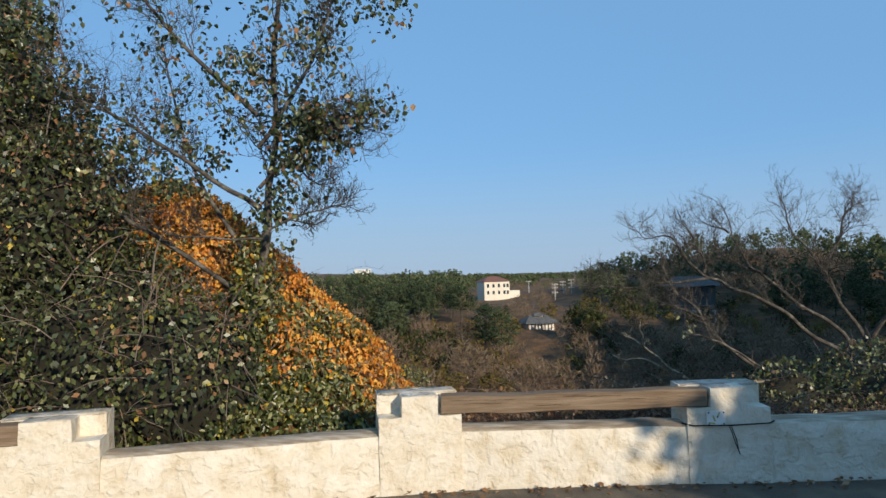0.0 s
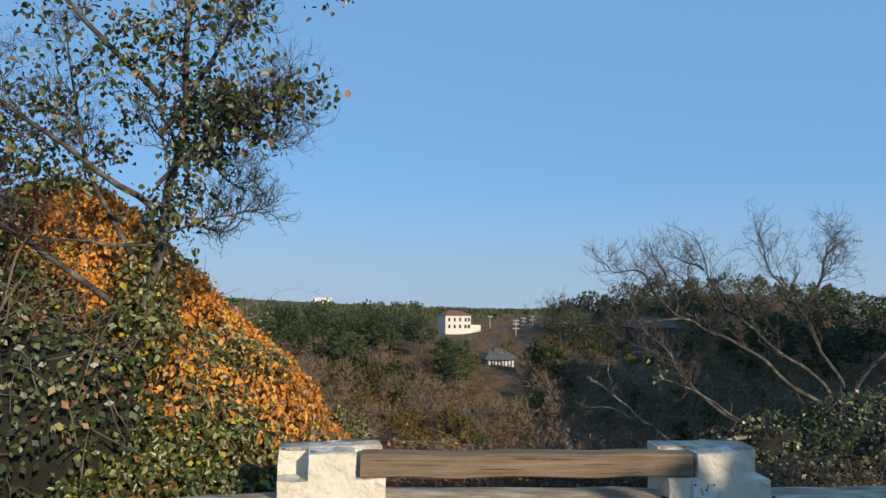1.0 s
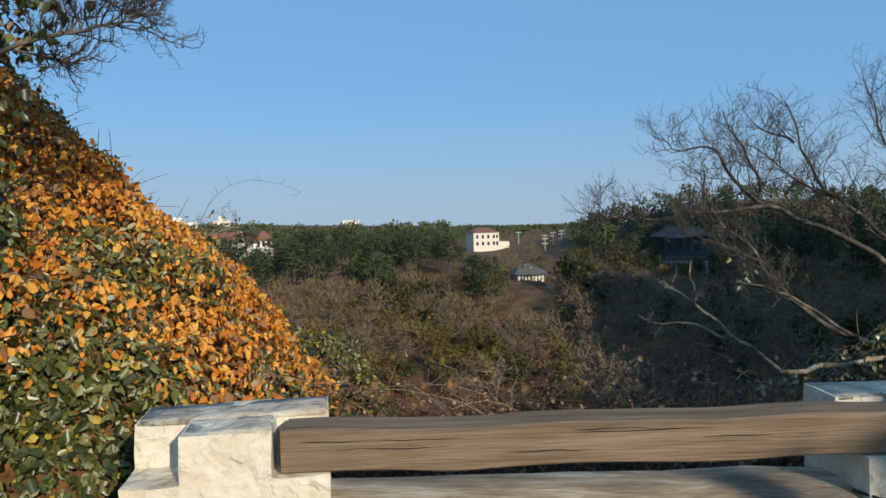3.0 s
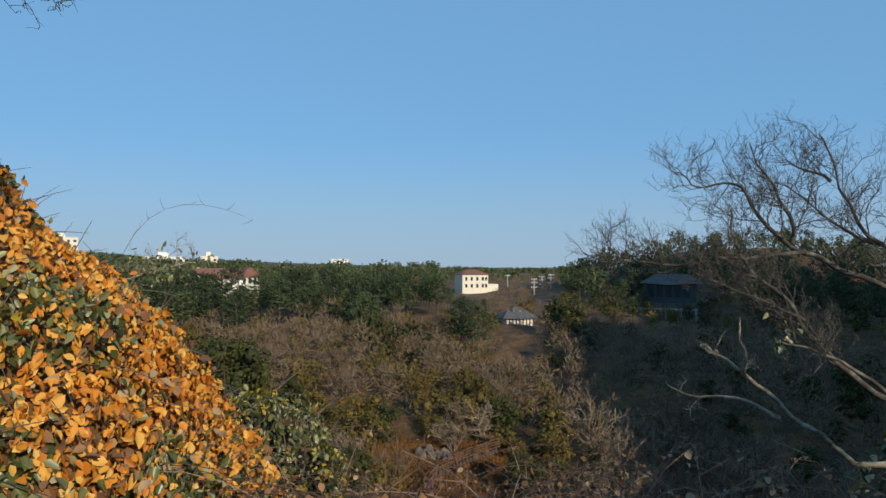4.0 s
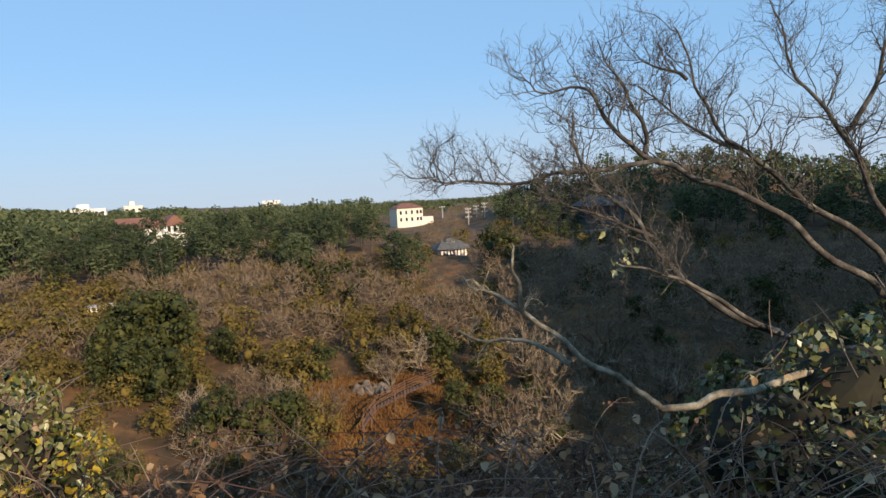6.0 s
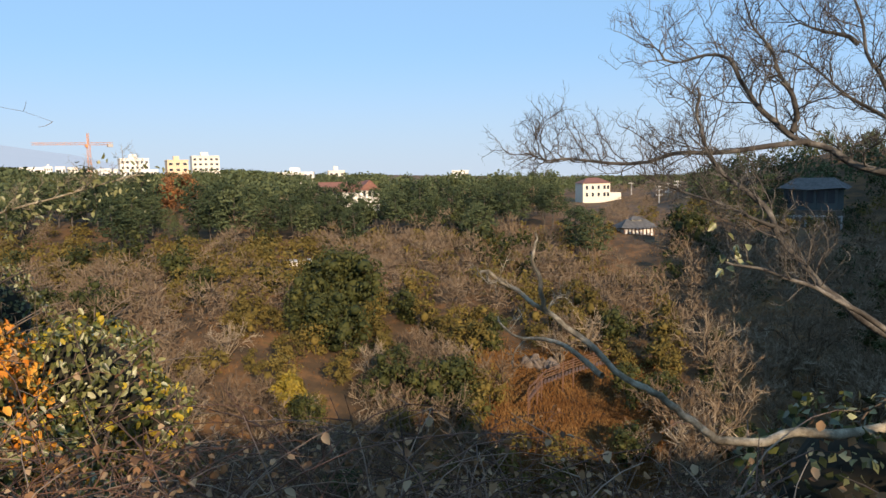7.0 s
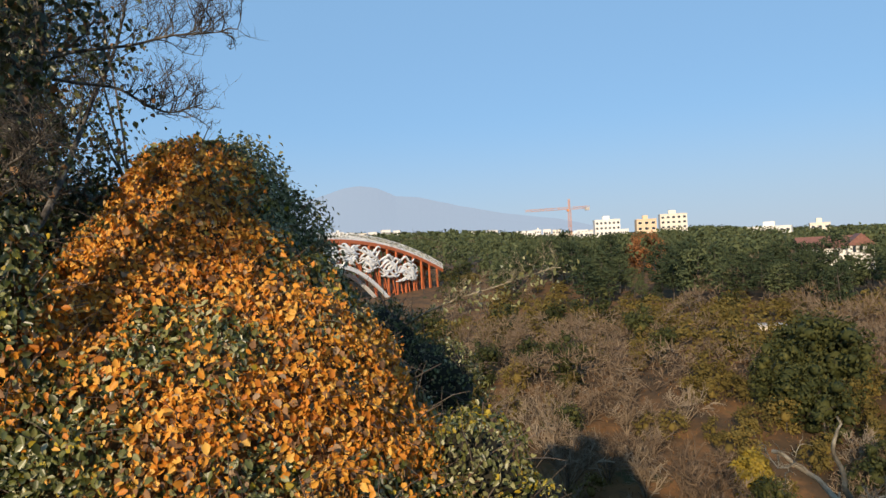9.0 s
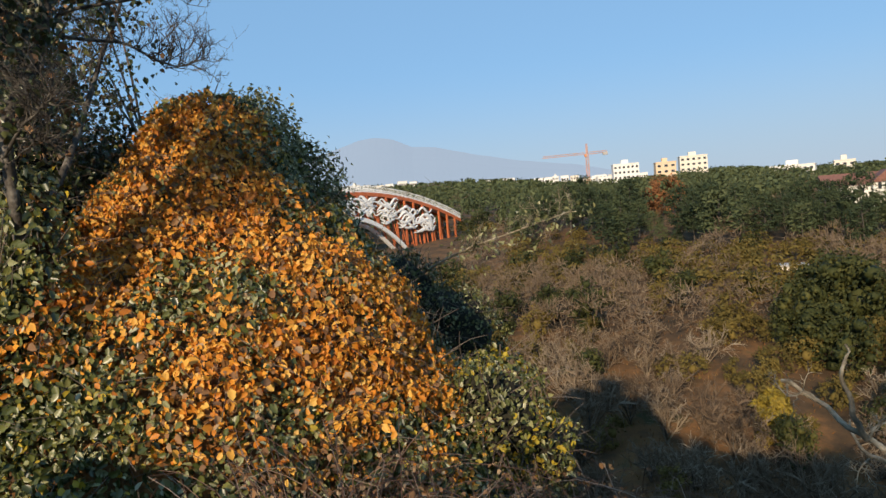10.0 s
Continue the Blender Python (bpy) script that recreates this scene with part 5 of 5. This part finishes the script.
joined("pine_wood", "distant dark pine wood", rest["pine"], cheap_crown(9, 3.4, 11, 11, 1.0, True), M_PINE)
joined("evergreen_wood", "distant rounded evergreens", rest["broad"], cheap_crown(6.2, 2.9, 11, 26, 0.6, False), M_BROAD)
joined("olive_thicket", "distant olive scrub", rest["olive"], cheap_crown(3.8, 2.2, 9, 22, 0.5, False), M_OLIVESCRUB)
joined("scrub_thicket", "distant grey-brown leafless scrub", rest["scrub"], cheap_brush(4.6, 2.7, 8, 20), M_SCRUB)
# woods out to the skyline
far = []
d = 330.0
while d < 1500:
    step = d * 0.036
    width = math.radians(100) * d
    for k in range(int(width / step)):
        az = -66 + 100 * (k + rng.uniform(0, 1)) * step / width
        x, y = az_place(az, d + rng.uniform(-0.5, 0.5) * step)
        if noise.noise((x * 0.006, y * 0.006, 8)) > -0.25 and (az < -17 or -2 < az < 9):
            most = room(az, d, x, y) / 8.6 * rng.uniform(0.75, 1.06)
            if most > 0.3:
                far.append((x, y, min(most, rng.uniform(0.8, 1.15) * ((1 + d / 900) * 0.8 if az < -17 else 0.75))))
    d += step
joined("skyline_wood", "far woods along the skyline", far, cheap_crown(8, 5.5, 8, 7, 2.3, True), M_PINE)

# undergrowth: dry grass and low scrub over the whole slope
n = 150000
az = rng.uniform(-68, 45, n)
dd = 30 + 95 * rng.random(n) ** 0.8
gx_, gy_ = EYE[0] + dd * np.sin(np.radians(az)), EYE[1] + dd * np.cos(np.radians(az))
keep = (gy_ - wall_y(gx_) > 20) & (((az > -11) & (az < 7) & (dd < 70)) | (rng.random(n) < 0.22))
gx_, gy_ = gx_[keep], gy_[keep]
ca, cd = np.radians(rng.uniform(-11, 7, 60000)), rng.uniform(44, 66, 60000)
gx_, gy_ = np.concatenate([gx_, EYE[0] + cd * np.sin(ca)]), np.concatenate([gy_, EYE[1] + cd * np.cos(ca)])
gp = np.stack([gx_, gy_, height(gx_, gy_) - 0.05], 1)
v, f = leaves(gp, np.tile((0, -1.0, 0.3), (len(gp), 1)), 0.35, spread=0.6, droop=-1.4, slim=0.09, fine=False)
tagged(new("dry_grass", mesh_from("dry_grass", v, f, M_DRYGRASS)), "tawny dry grass over the slopes of the gorge", "grass", kind="stuff")

# ---- buildings, bridge, poles ----
def elev(d, el):
    return EYE[2] + d * math.tan(math.radians(el))


def window_row(parent, xs, zs, y, w, h, material=None):
    """Windows with a frame and a recessed dark pane."""
    for x in xs:
        for z in zs:
            frame_ob = part("window", box_bm((x - w / 2 - 0.08, y - 0.06, z - h / 2 - 0.08), (x + w / 2 + 0.08, y + 0.05, z + h / 2 + 0.08)), M_WHITE, parent)
            part("pane", box_bm((x - w / 2, y - 0.09, z - h / 2), (x + w / 2, y - 0.03, z + h / 2)), material or M_GLASS, frame_ob)


def gable_roof(lo, hi, rise, along="x", over=0.5, thick=0.25):
    bm = bmesh.new()
    (x0, y0, z0), (x1, y1) = lo, hi
    x0, y0, x1, y1 = x0 - over, y0 - over, x1 + over, y1 + over
    if along == "x":
        pts = [(x0, y0, z0), (x1, y0, z0), (x1, y1, z0), (x0, y1, z0), (x0, (y0 + y1) / 2, z0 + rise), (x1, (y0 + y1) / 2, z0 + rise)]
        fc = [(0, 1, 5, 4), (2, 3, 4, 5), (0, 4, 3), (1, 2, 5), (0, 3, 2, 1)]
    else:
        pts = [(x0, y0, z0), (x1, y0, z0), (x1, y1, z0), (x0, y1, z0), ((x0 + x1) / 2, y0, z0 + rise), ((x0 + x1) / 2, y1, z0 + rise)]
        fc = [(0, 4, 5, 3), (1, 2, 5, 4), (0, 1, 4), (2, 3, 5), (0, 3, 2, 1)]
    vs = [bm.verts.new(p) for p in pts]
    for q in fc:
        bm.faces.new([vs[k] for k in q])
    bmesh.ops.recalc_face_normals(bm, faces=bm.faces[:])
    return bm


def hip_roof(w, dpt, z, rise, inset, over=1.0, curve=0.4):
    """A tiled roof with upturned corners."""
    bm = bmesh.new()
    x, y = w / 2 + over, dpt / 2 + over
    low = [bm.verts.new(p) for p in ((-x, -y, z + curve), (0, -y, z), (x, -y, z + curve), (x, 0, z), (x, y, z + curve), (0, y, z), (-x, y, z + curve), (-x, 0, z))]
    a, b = bm.verts.new((-x + inset, 0, z + rise)), bm.verts.new((x - inset, 0, z + rise))
    for q in ((low[0], low[1], a), (low[1], b, a), (low[1], low[2], b), (low[2], low[3], b), (low[3], low[4], b), (low[4], low[5], b), (low[5], a, b), (low[5], low[6], a), (low[6], low[7], a), (low[7], low[0], a)):
        bm.faces.new(q)
    bm.faces.new(low[::-1])
    bmesh.ops.recalc_face_normals(bm, faces=bm.faces[:])
    return bm


def place(name, az, d, el, turn=0.0, label="", category="house", group=""):
    x, y = az_place(az, d)
    ob = thing(name, (x, y, elev(d, el)), -az + turn)
    return tagged(ob, label, category, group)


# white two-storey house with a red roof
h = place("white_house", -0.1, 208, -1.75, 20, "white two-storey house with a red hipped roof")
part("wall", box_bm((-4.2, -3.5, -3), (4.2, 3.5, 3.6), 0.05), M_CREAM, h)
part("roof", hip_roof(8.4, 7, 3.6, 1.6, 3.0, 0.4, 0.0), M_REDROOF, h)
window_row(h, (-3, -1.2, 0.6, 2.4, 3.5), (2.3, 0.2), -3.5, 0.7, 1.1)
part("annex", box_bm((4.2, -2.5, -3), (8.0, 2.5, 0.6), 0.05), M_CREAM, h, "low cream annex")

# long red-roofed house with a white gable
h = place("gabled_house", -19.8, 160, -1.75, 12, "white gabled house with a long red tiled roof")
part("wall", box_bm((-8.5, -2.5, -3), (4, 4.5, 1.9), 0.05), M_WHITE, h)
part("roof", gable_roof((-8.5, -2.5, 1.9), (4, 4.5), 2.4, "x"), M_REDROOF, h)
g = part("gable_front", box_bm((-0.4, -4.4, -3), (4.2, -2.4, 2.2), 0.05), M_WHITE, h, "white rendered gable front")
bm = bmesh.new()
vs = [bm.verts.new(p) for p in ((-0.4, -4.4, 2.2), (4.2, -4.4, 2.2), (1.9, -4.4, 4.4), (-0.4, -2.2, 2.2), (4.2, -2.2, 2.2), (1.9, -2.2, 4.4))]
for q in ((0, 1, 2), (5, 4, 3), (0, 2, 5, 3), (1, 4, 5, 2), (0, 3, 4, 1)):
    bm.faces.new([vs[k] for k in q])
part("gable_peak", bm, M_WHITE, g)
part("gable_roof", gable_roof((-0.5, -4.6, 2.25), (4.3, -0.4), 2.35, "y", 0.25), M_REDROOF, h)
window_row(h, (0.7, 1.9, 3.1), (1.5,), -4.4, 0.6, 1.3)
window_row(h, (-7, -4.5, -2), (0.6,), -2.5, 0.8, 1.1)

# small tiled pavilion across the water
h = place("tiled_pavilion", 3.5, 120, -5.05, 18, "small white-walled hut with a grey tiled roof", "hut")
part("wall", box_bm((-2.6, -2, -2.5), (2.6, 2, 1.2), 0.03), M_WHITE, h)
part("roof", hip_roof(5.2, 4, 1.2, 1.5, 1.7, 0.7, 0.2), M_GREYROOF, h)
part("upper_roof", hip_roof(1.8, 1.2, 2.55, 0.6, 0.6, 0.25, 0.1), M_GREYROOF, h)
part("upper_wall", box_bm((-0.8, -0.5, 1.9), (0.8, 0.5, 2.56)), M_WHITE, h)
for x in np.linspace(-2.5, 2.5, 9):
    part("post", box_bm((x - 0.09, -2.12, -0.6), (x + 0.09, -1.95, 1.2)), M_TIMBER, h)
part("terrace_wall", box_bm((2.8, -2.4, -2.5), (7.0, -2.0, -0.3), 0.05), plain("terracotta_wall", (0.34, 0.16, 0.10)), h, "low reddish terrace wall")

# temple on the right-hand hill
h = place("temple_hall", 16.3, 152, -2.3, -14, "wooden temple hall with a broad grey tiled roof", "temple")
part("wall", box_bm((-4.6, -2.6, -3), (4.6, 2.6, 2.0), 0.03), M_TEAL, h)
part("roof", hip_roof(9.2, 5.2, 2.0, 2.3, 2.4, 1.2, 0.4), M_GREYROOF, h)
for x in np.linspace(-4.6, 4.6, 6):
    part("column", box_bm((x - 0.16, -2.85, -3), (x + 0.16, -2.55, 2.0)), M_TEAL, h)
    if x < 4:
        part("door_panel", box_bm((x + 0.35, -2.68, -0.6), (x + 1.5, -2.58, 1.9)), M_GLASS, h)
part("stone_terrace", box_bm((-6.5, -4.2, -6), (6.0, 3.2, -1.9), 0.1), M_ROCK, h)
f = place("white_fence", 15.8, 143, -3.9, -10, "low pale stone balustrade below the temple", "fence")
part("rail", box_bm((-6, -0.15, 0.75), (6, 0.15, 1.0), 0.03), M_POLE, f)
for x in np.linspace(-5.9, 5.9, 13):
    part("post", box_bm((x - 0.15, -0.2, -1.5), (x + 0.15, 0.2, 1.1), 0.03), M_POLE, f)

h = place("small_shed", -24.7, 100, -7.2, 10, "small cream shed with a flat roof in the scrub", "shed")
part("wall", box_bm((-1.6, -1.0, -2), (1.6, 1.0, 0.7), 0.03), M_CREAM, h)
part("roof", box_bm((-1.9, -1.3, 0.7), (1.9, 1.3, 0.95), 0.04), M_POLE, h)


def block(name, az, d, el0, el1, w, storeys, cols, mat, label, turn=0.0, dep=12, tower=True):
    ob = place(name, az, d, el0, turn, label, "building", "town buildings")
    ht = d * (math.tan(math.radians(el1)) - math.tan(math.radians(el0)))
    part("wall", box_bm((-w / 2, -dep / 2, -14), (w / 2, dep / 2, ht), 0.1), mat, ob)
    part("parapet", box_bm((-w / 2 - 0.2, -dep / 2 - 0.2, ht), (w / 2 + 0.2, dep / 2 + 0.2, ht + 0.6), 0.1), mat, ob)
    if tower and storeys > 1:
        part("stair_tower", box_bm((-w * 0.15, -2, ht + 0.6), (w * 0.12, 2, ht + 3.2), 0.1), mat, ob)
    sh = (ht + 1) / storeys
    window_row(ob, [(-w / 2) + w * (k + 0.5) / cols for k in range(cols)], [ht - sh * (q + 0.55) for q in range(storeys)], -dep / 2, w / cols * 0.5, sh * 0.42)
    return ob


block("apartment_block", -37.3, 480, 0.35, 1.9, 17, 4, 6, M_WHITE, "white apartment block with rows of dark windows", 8)
block("apartment_block", -34.2, 480, 0.5, 1.75, 13, 3, 3, M_ORANGEWALL, "apricot and cream apartment block", 8)
block("apartment_block", -32.1, 500, 0.6, 2.05, 18, 4, 5, M_CREAM, "pale cream apartment block", 8)
block("office_building", -25.0, 420, 0.0, 0.62, 22, 2, 7, M_WHITE, "long grey-white building above the pines", -5)
block("office_building", -21.7, 430, 0.0, 0.68, 10, 2, 3, M_CREAM, "small cream building above the pines", 4)
block("villa", -11.2, 330, 0.0, 0.45, 8, 1, 4, M_WHITE, "white villa showing above the pine tops", 0, 6)
rngc = np.random.default_rng(3)
for az in np.concatenate([np.arange(-48.5, -38, 0.78), np.arange(-60, -54, 1.0), (-39.3, -36.0, -28.8)]):
    el = 1.45 - (az + 48) * 0.028 if az > -50 else 2.0
    d = rngc.uniform(780, 980)
    w = rngc.uniform(8, 17)
    block("town_house", az, d, el - 0.9, el + rngc.uniform(-0.25, 0.15), w, rngc.integers(2, 4), rngc.integers(3, 6), (M_WHITE, M_WHITE, M_CREAM)[rngc.integers(3)], "pale low building in the distant town", rngc.uniform(-20, 20), 10, rngc.random() < 0.2)

# tower crane
c = place("tower_crane", -40.3, 620, 0.6, 20, "orange tower crane over the town", "crane")
hm = 620 * (math.tan(math.radians(3.1)) - math.tan(math.radians(0.6)))


def lattice(a, b, r, bays):
    t = Tubes()
    a, b = np.array(a, float), np.array(b, float)
    ax = unit(b - a)
    u = unit(np.cross(ax, (0.0, 1.0, 0.1)))
    v = np.cross(ax, u)
    cor = [u * r + v * r, u * r - v * r, -u * r - v * r, -u * r + v * r]
    for q in cor:
        t.add([a + q, b + q], (0.16, 0.16), 4)
    for k in range(bays):
        p, n_ = a + (b - a) * k / bays, a + (b - a) * (k + 1) / bays
        for e in range(4):
            t.add([p + cor[e], n_ + cor[(e + 1) % 4]], (0.09, 0.09), 3)
    return t


child("mast", lattice((0, 0, -15), (0, 0, hm), 1.1, 24).mesh("mast", M_CRANE), c)
child("jib", lattice((-2, 0, hm), (-41, 0, hm - 1), 0.8, 22).mesh("jib", M_CRANE), c)
child("counter_jib", lattice((2, 0, hm), (19, 0, hm + 0.5), 0.9, 9).mesh("counter_jib", M_CRANE), c)
child("tower_peak", lattice((0, 0, hm), (0, 0, hm + 8.5), 0.6, 5).mesh("tower_peak", M_CRANE), c)
part("counterweight", box_bm((15, -1.2, hm - 2.5), (19, 1.2, hm + 0.3), 0.1), M_POLE, c)
part("cab", box_bm((-2.6, -1.6, hm - 3), (-0.6, 0.4, hm - 0.6), 0.1), M_CRANE, c)

# power poles in the gap
for az, d, el, ht in ((6.6, 190, -3.1, 8.0), (5.9, 195, -2.9, 7.0), (5.2, 185, -3.0, 6.3), (3.0, 215, -1.9, 4.2), (10.6, 170, -2.9, 4.6), (13.0, 165, -2.7, 4.4)):
    p = place("utility_pole", az, d, el, 25, "concrete utility pole with crossarms", "pole", "utility poles")
    t = Tubes()
    t.add([(0, 0, -2), (0, 0, ht)], (0.17, 0.11), 8)
    child("shaft", t.mesh("shaft", M_POLE), p)
    for z in ((ht - 0.4, ht - 1.3, ht - 2.6) if ht > 6 else (ht - 0.3,)):
        part("crossarm", box_bm((-0.9, -0.07, z - 0.06), (0.9, 0.07, z + 0.06), 0.02), M_POLE, p)
        for x in (-0.8, -0.3, 0.3, 0.8):
            part("insulator", box_bm((x - 0.07, -0.07, z + 0.06), (x + 0.07, 0.07, z + 0.28), 0.02), M_WHITE, p)

# ---- the arch bridge ----
bx0, by0 = az_place(-51.5, 175)      # right-hand abutment
bx1, by1 = az_place(-74.0, 128)      # far out of sight behind the bush
bridge = thing("arch_bridge", (bx0, by0, elev(175, -1.35)), math.degrees(math.atan2(by1 - by0, bx1 - bx0)))
tagged(bridge, "orange steel arch bridge with white figure panels and railings", "bridge")
LEN = math.hypot(bx1 - bx0, by1 - by0)


def deck_z(s):
    return 8.4 * (1 - (2 * s - 1) ** 2)


def arch_z(s):
    return -37.5 + 40.0 * (1 - (2 * s - 1) ** 2)


ss = np.linspace(0, 1, 49)
HALF = 2.2


def strip(y0, y1, zfun, z0, z1):
    bm = bmesh.new()
    rings = []
    for s in ss:
        z = zfun(s)
        rings.append([bm.verts.new((s * LEN, y, z + q)) for y, q in ((y0, z0), (y1, z0), (y1, z1), (y0, z1))])
    for a, b in zip(rings, rings[1:]):
        for k in range(4):
            bm.faces.new((a[k], b[k], b[(k + 1) % 4], a[(k + 1) % 4]))
    bm.faces.new(rings[0])
    bm.faces.new(rings[-1][::-1])
    bmesh.ops.recalc_face_normals(bm, faces=bm.faces[:])
    return bm


part("deck", strip(-HALF, HALF, deck_z, -0.15, 0.15), M_BRIDGEWHITE, bridge, "white-edged deck")
for y in (-HALF, HALF):
    part("edge_girder", strip(y - 0.15, y + 0.15, deck_z, -0.95, -0.15), M_BRIDGE, bridge)
    part("arch_rib", strip(y - 0.3, y + 0.3, arch_z, -0.5, 0.5), M_BRIDGEWHITE, bridge, "white painted arch rib")
    part("handrail", strip(y - 0.06, y + 0.06, deck_z, 1.2, 1.32), M_BRIDGEWHITE, bridge, "white handrail")
    part("lower_rail", strip(y - 0.05, y + 0.05, deck_z, 0.25, 0.34), M_BRIDGEWHITE, bridge)
    t = Tubes()
    for s in np.linspace(0, 1, 180):
        t.add([(s * LEN, y, deck_z(s)), (s * LEN, y, deck_z(s) + 1.25)], (0.07, 0.07), 4)
    tagged(child("baluster", t.mesh("baluster", M_BRIDGEWHITE), bridge), kind="stuff")
cols = np.linspace(0.03, 0.97, 25)
for s in cols:
    for y in (-HALF, HALF):
        lo_, hi_ = arch_z(s) + 0.4, deck_z(s) - 0.9
        if hi_ - lo_ > 0.4:
            part("column", box_bm((s * LEN - 0.2, y - 0.2, lo_), (s * LEN + 0.2, y + 0.2, hi_)), M_BRIDGE, bridge)
for s0, s1 in zip(cols, cols[1:]):
    for y in (-HALF, HALF):
        a0, a1 = arch_z(s0) + 0.4, deck_z(s1) - 0.9
        b0, b1 = deck_z(s0) - 0.9, arch_z(s1) + 0.4
        if b0 - a0 > 1.5:
            t = Tubes()
            p, q = ((s0 * LEN, y, a0), (s1 * LEN, y, a1)) if s0 < 0.5 else ((s0 * LEN, y, b0), (s1 * LEN, y, b1))
            t.add([p, q], (0.16, 0.16), 4)
            child("brace", t.mesh("brace", M_BRIDGE), bridge)
# flowing white relief figures reduced to plain ribbons, on the side towards the viewer
near_y = HALF + 0.5
for k in range(9):
    s0 = 0.13 + k * 0.085
    head = deck_z(s0 + 0.04) - 1.0
    tall = min(head - max(arch_z(s0 + 0.04) + 0.8, head - 6.5), 6.5)
    for q in range(15):
        t = Tubes()
        a0 = rngc.uniform(0, 6.28)
        u = np.linspace(0, 1, 12)
        xx = s0 * LEN + LEN * 0.085 * u * rngc.uniform(0.4, 1.1) + rngc.uniform(0, 2)
        zz_ = head - 0.5 - tall * rngc.uniform(0.05, 0.8) + 1.0 * np.sin(a0 + u * rngc.uniform(4, 9)) * rngc.uniform(0.4, 1.0)
        t.add(np.stack([xx, np.full(12, near_y) + 0.1 * np.sin(u * 9 + a0), np.minimum(zz_, head)], 1), 0.26 * np.sin(np.pi * (0.1 + 0.85 * u)) + 0.07, 5)
        child("relief_ribbon", t.mesh("relief_ribbon", M_BRIDGEWHITE), bridge, "white flowing ornamental ribbon")

# ---- timber steps, railings and boulders ----
rail_pts = [(-5.0, 53.5), (-3.9, 56.5), (-1.2, 58.5), (1.6, 60.5)]
steps = thing("timber_stairway", (*az_place(-3, 57), float(height(*az_place(-3, 57)))))
so = np.array(steps.matrix_world.translation)
world_pts = []
for az, d in rail_pts:
    x, y = az_place(az, d)
    world_pts.append(np.array((x, y, float(height(x, y)) + 0.9)) - so)
lev = [elev(d, el) - so[2] for (az, d), el in zip(rail_pts, (-18.9, -17.6, -16.5, -15.6))]
for q, z in zip(world_pts, lev):
    q[2] = z
for off_y in (0.0, 1.3):
    for dz in (0.5, 0.95):
        t = Tubes()
        t.add([q + np.array((0.25 * off_y, off_y, dz)) for q in world_pts], [0.035] * 4, 5)
        child("handrail", t.mesh("handrail", M_TIMBER), steps)
for a, b in zip(world_pts, world_pts[1:]):
    n = int(np.linalg.norm(b - a) / 0.35)
    for k in range(n):
        q = a + (b - a) * k / n
        part("tread", box_bm(q + np.array((-0.11, 0, -0.06)), q + np.array((0.11, 1.3, 0.0)), 0.01), M_TIMBER, steps)
        if k % 6 == 0:
            for oy in (0.0, 1.3):
                part("post", box_bm(q + np.array((-0.035, oy - 0.035, -1.6)), q + np.array((0.035, oy + 0.035, 0.98))), M_TIMBER, steps)
tagged(steps, "grey timber stairway with railings on the dry grass", "stairs")

for k in range(13):
    az, d = -5.2 + 0.24 * k + rngc.uniform(-0.1, 0.1), 62.3 + rngc.uniform(-0.9, 1.6)
    x, y = az_place(az, d)
    bm = bmesh.new()
    bmesh.ops.create_icosphere(bm, subdivisions=2, radius=1)
    s = rngc.uniform(0.28, 0.62)
    # broken faces: every corner is pressed back to a few random planes
    cuts = [(Vector(unit(rngc.normal(0, 1, 3)).tolist()), rngc.uniform(0.45, 0.8)) for q in range(9)]
    for vert in bm.verts:
        for way, reach in cuts:
            over = vert.co.dot(way) - reach
            if over > 0:
                vert.co -= way * over
        vert.co = Vector((vert.co.x * s, vert.co.y * s, vert.co.z * s * 1.35)) * (1 + 0.06 * noise.noise(vert.co * 4))
    me = bpy.data.meshes.new("boulder")
    bm.to_mesh(me)
    bm.free()
    me.materials.append(M_ROCK)
    ob = new("boulder", me)
    ob.matrix_world = pose(x, y, float(height(x, y)) + 0.4 * s, rngc.uniform(-20, 20), rngc.uniform(-20, 20), rngc.uniform(0, 360))
    tagged(ob, "angular grey-brown boulder in the dry grass above the stairway", "rock", "boulders")

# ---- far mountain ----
mm = bpy.data.materials.new("haze_glow_mountain")
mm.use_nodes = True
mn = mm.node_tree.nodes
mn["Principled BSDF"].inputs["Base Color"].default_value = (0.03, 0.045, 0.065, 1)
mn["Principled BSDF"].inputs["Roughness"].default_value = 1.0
# bluish emission stands in for the haze before the ridge
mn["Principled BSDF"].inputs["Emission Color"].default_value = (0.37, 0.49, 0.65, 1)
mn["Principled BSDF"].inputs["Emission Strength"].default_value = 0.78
azs = np.arange(-86, -38, 0.5)
rows_ = []
for az in azs:
    top = np.interp(az, (-86, -70, -62, -59.5, -58.2, -56.5, -55, -53, -50, -46, -41, -38), (2.6, 3.9, 4.9, 5.7, 5.9, 5.6, 4.9, 4.7, 3.9, 3.0, 2.2, 1.4)) + 0.05 * noise.noise((az * 0.9, 0, 0))
    for d, e in ((3300, 0.3), (3600, top * 0.45), (3900, top * 0.8), (4200, top), (4500, top * 0.6)):
        x, y = az_place(az, d)
        rows_.append((x, y, elev(d, e)))
fm = [(a * 5 + b, (a + 1) * 5 + b, (a + 1) * 5 + b + 1, a * 5 + b + 1) for a in range(len(azs) - 1) for b in range(4)]
tagged(new("backdrop", mesh_from("backdrop", rows_, fm, mm)), "mountain ridge on the skyline, its blue haze painted as a glow", "mountain", kind="structure")
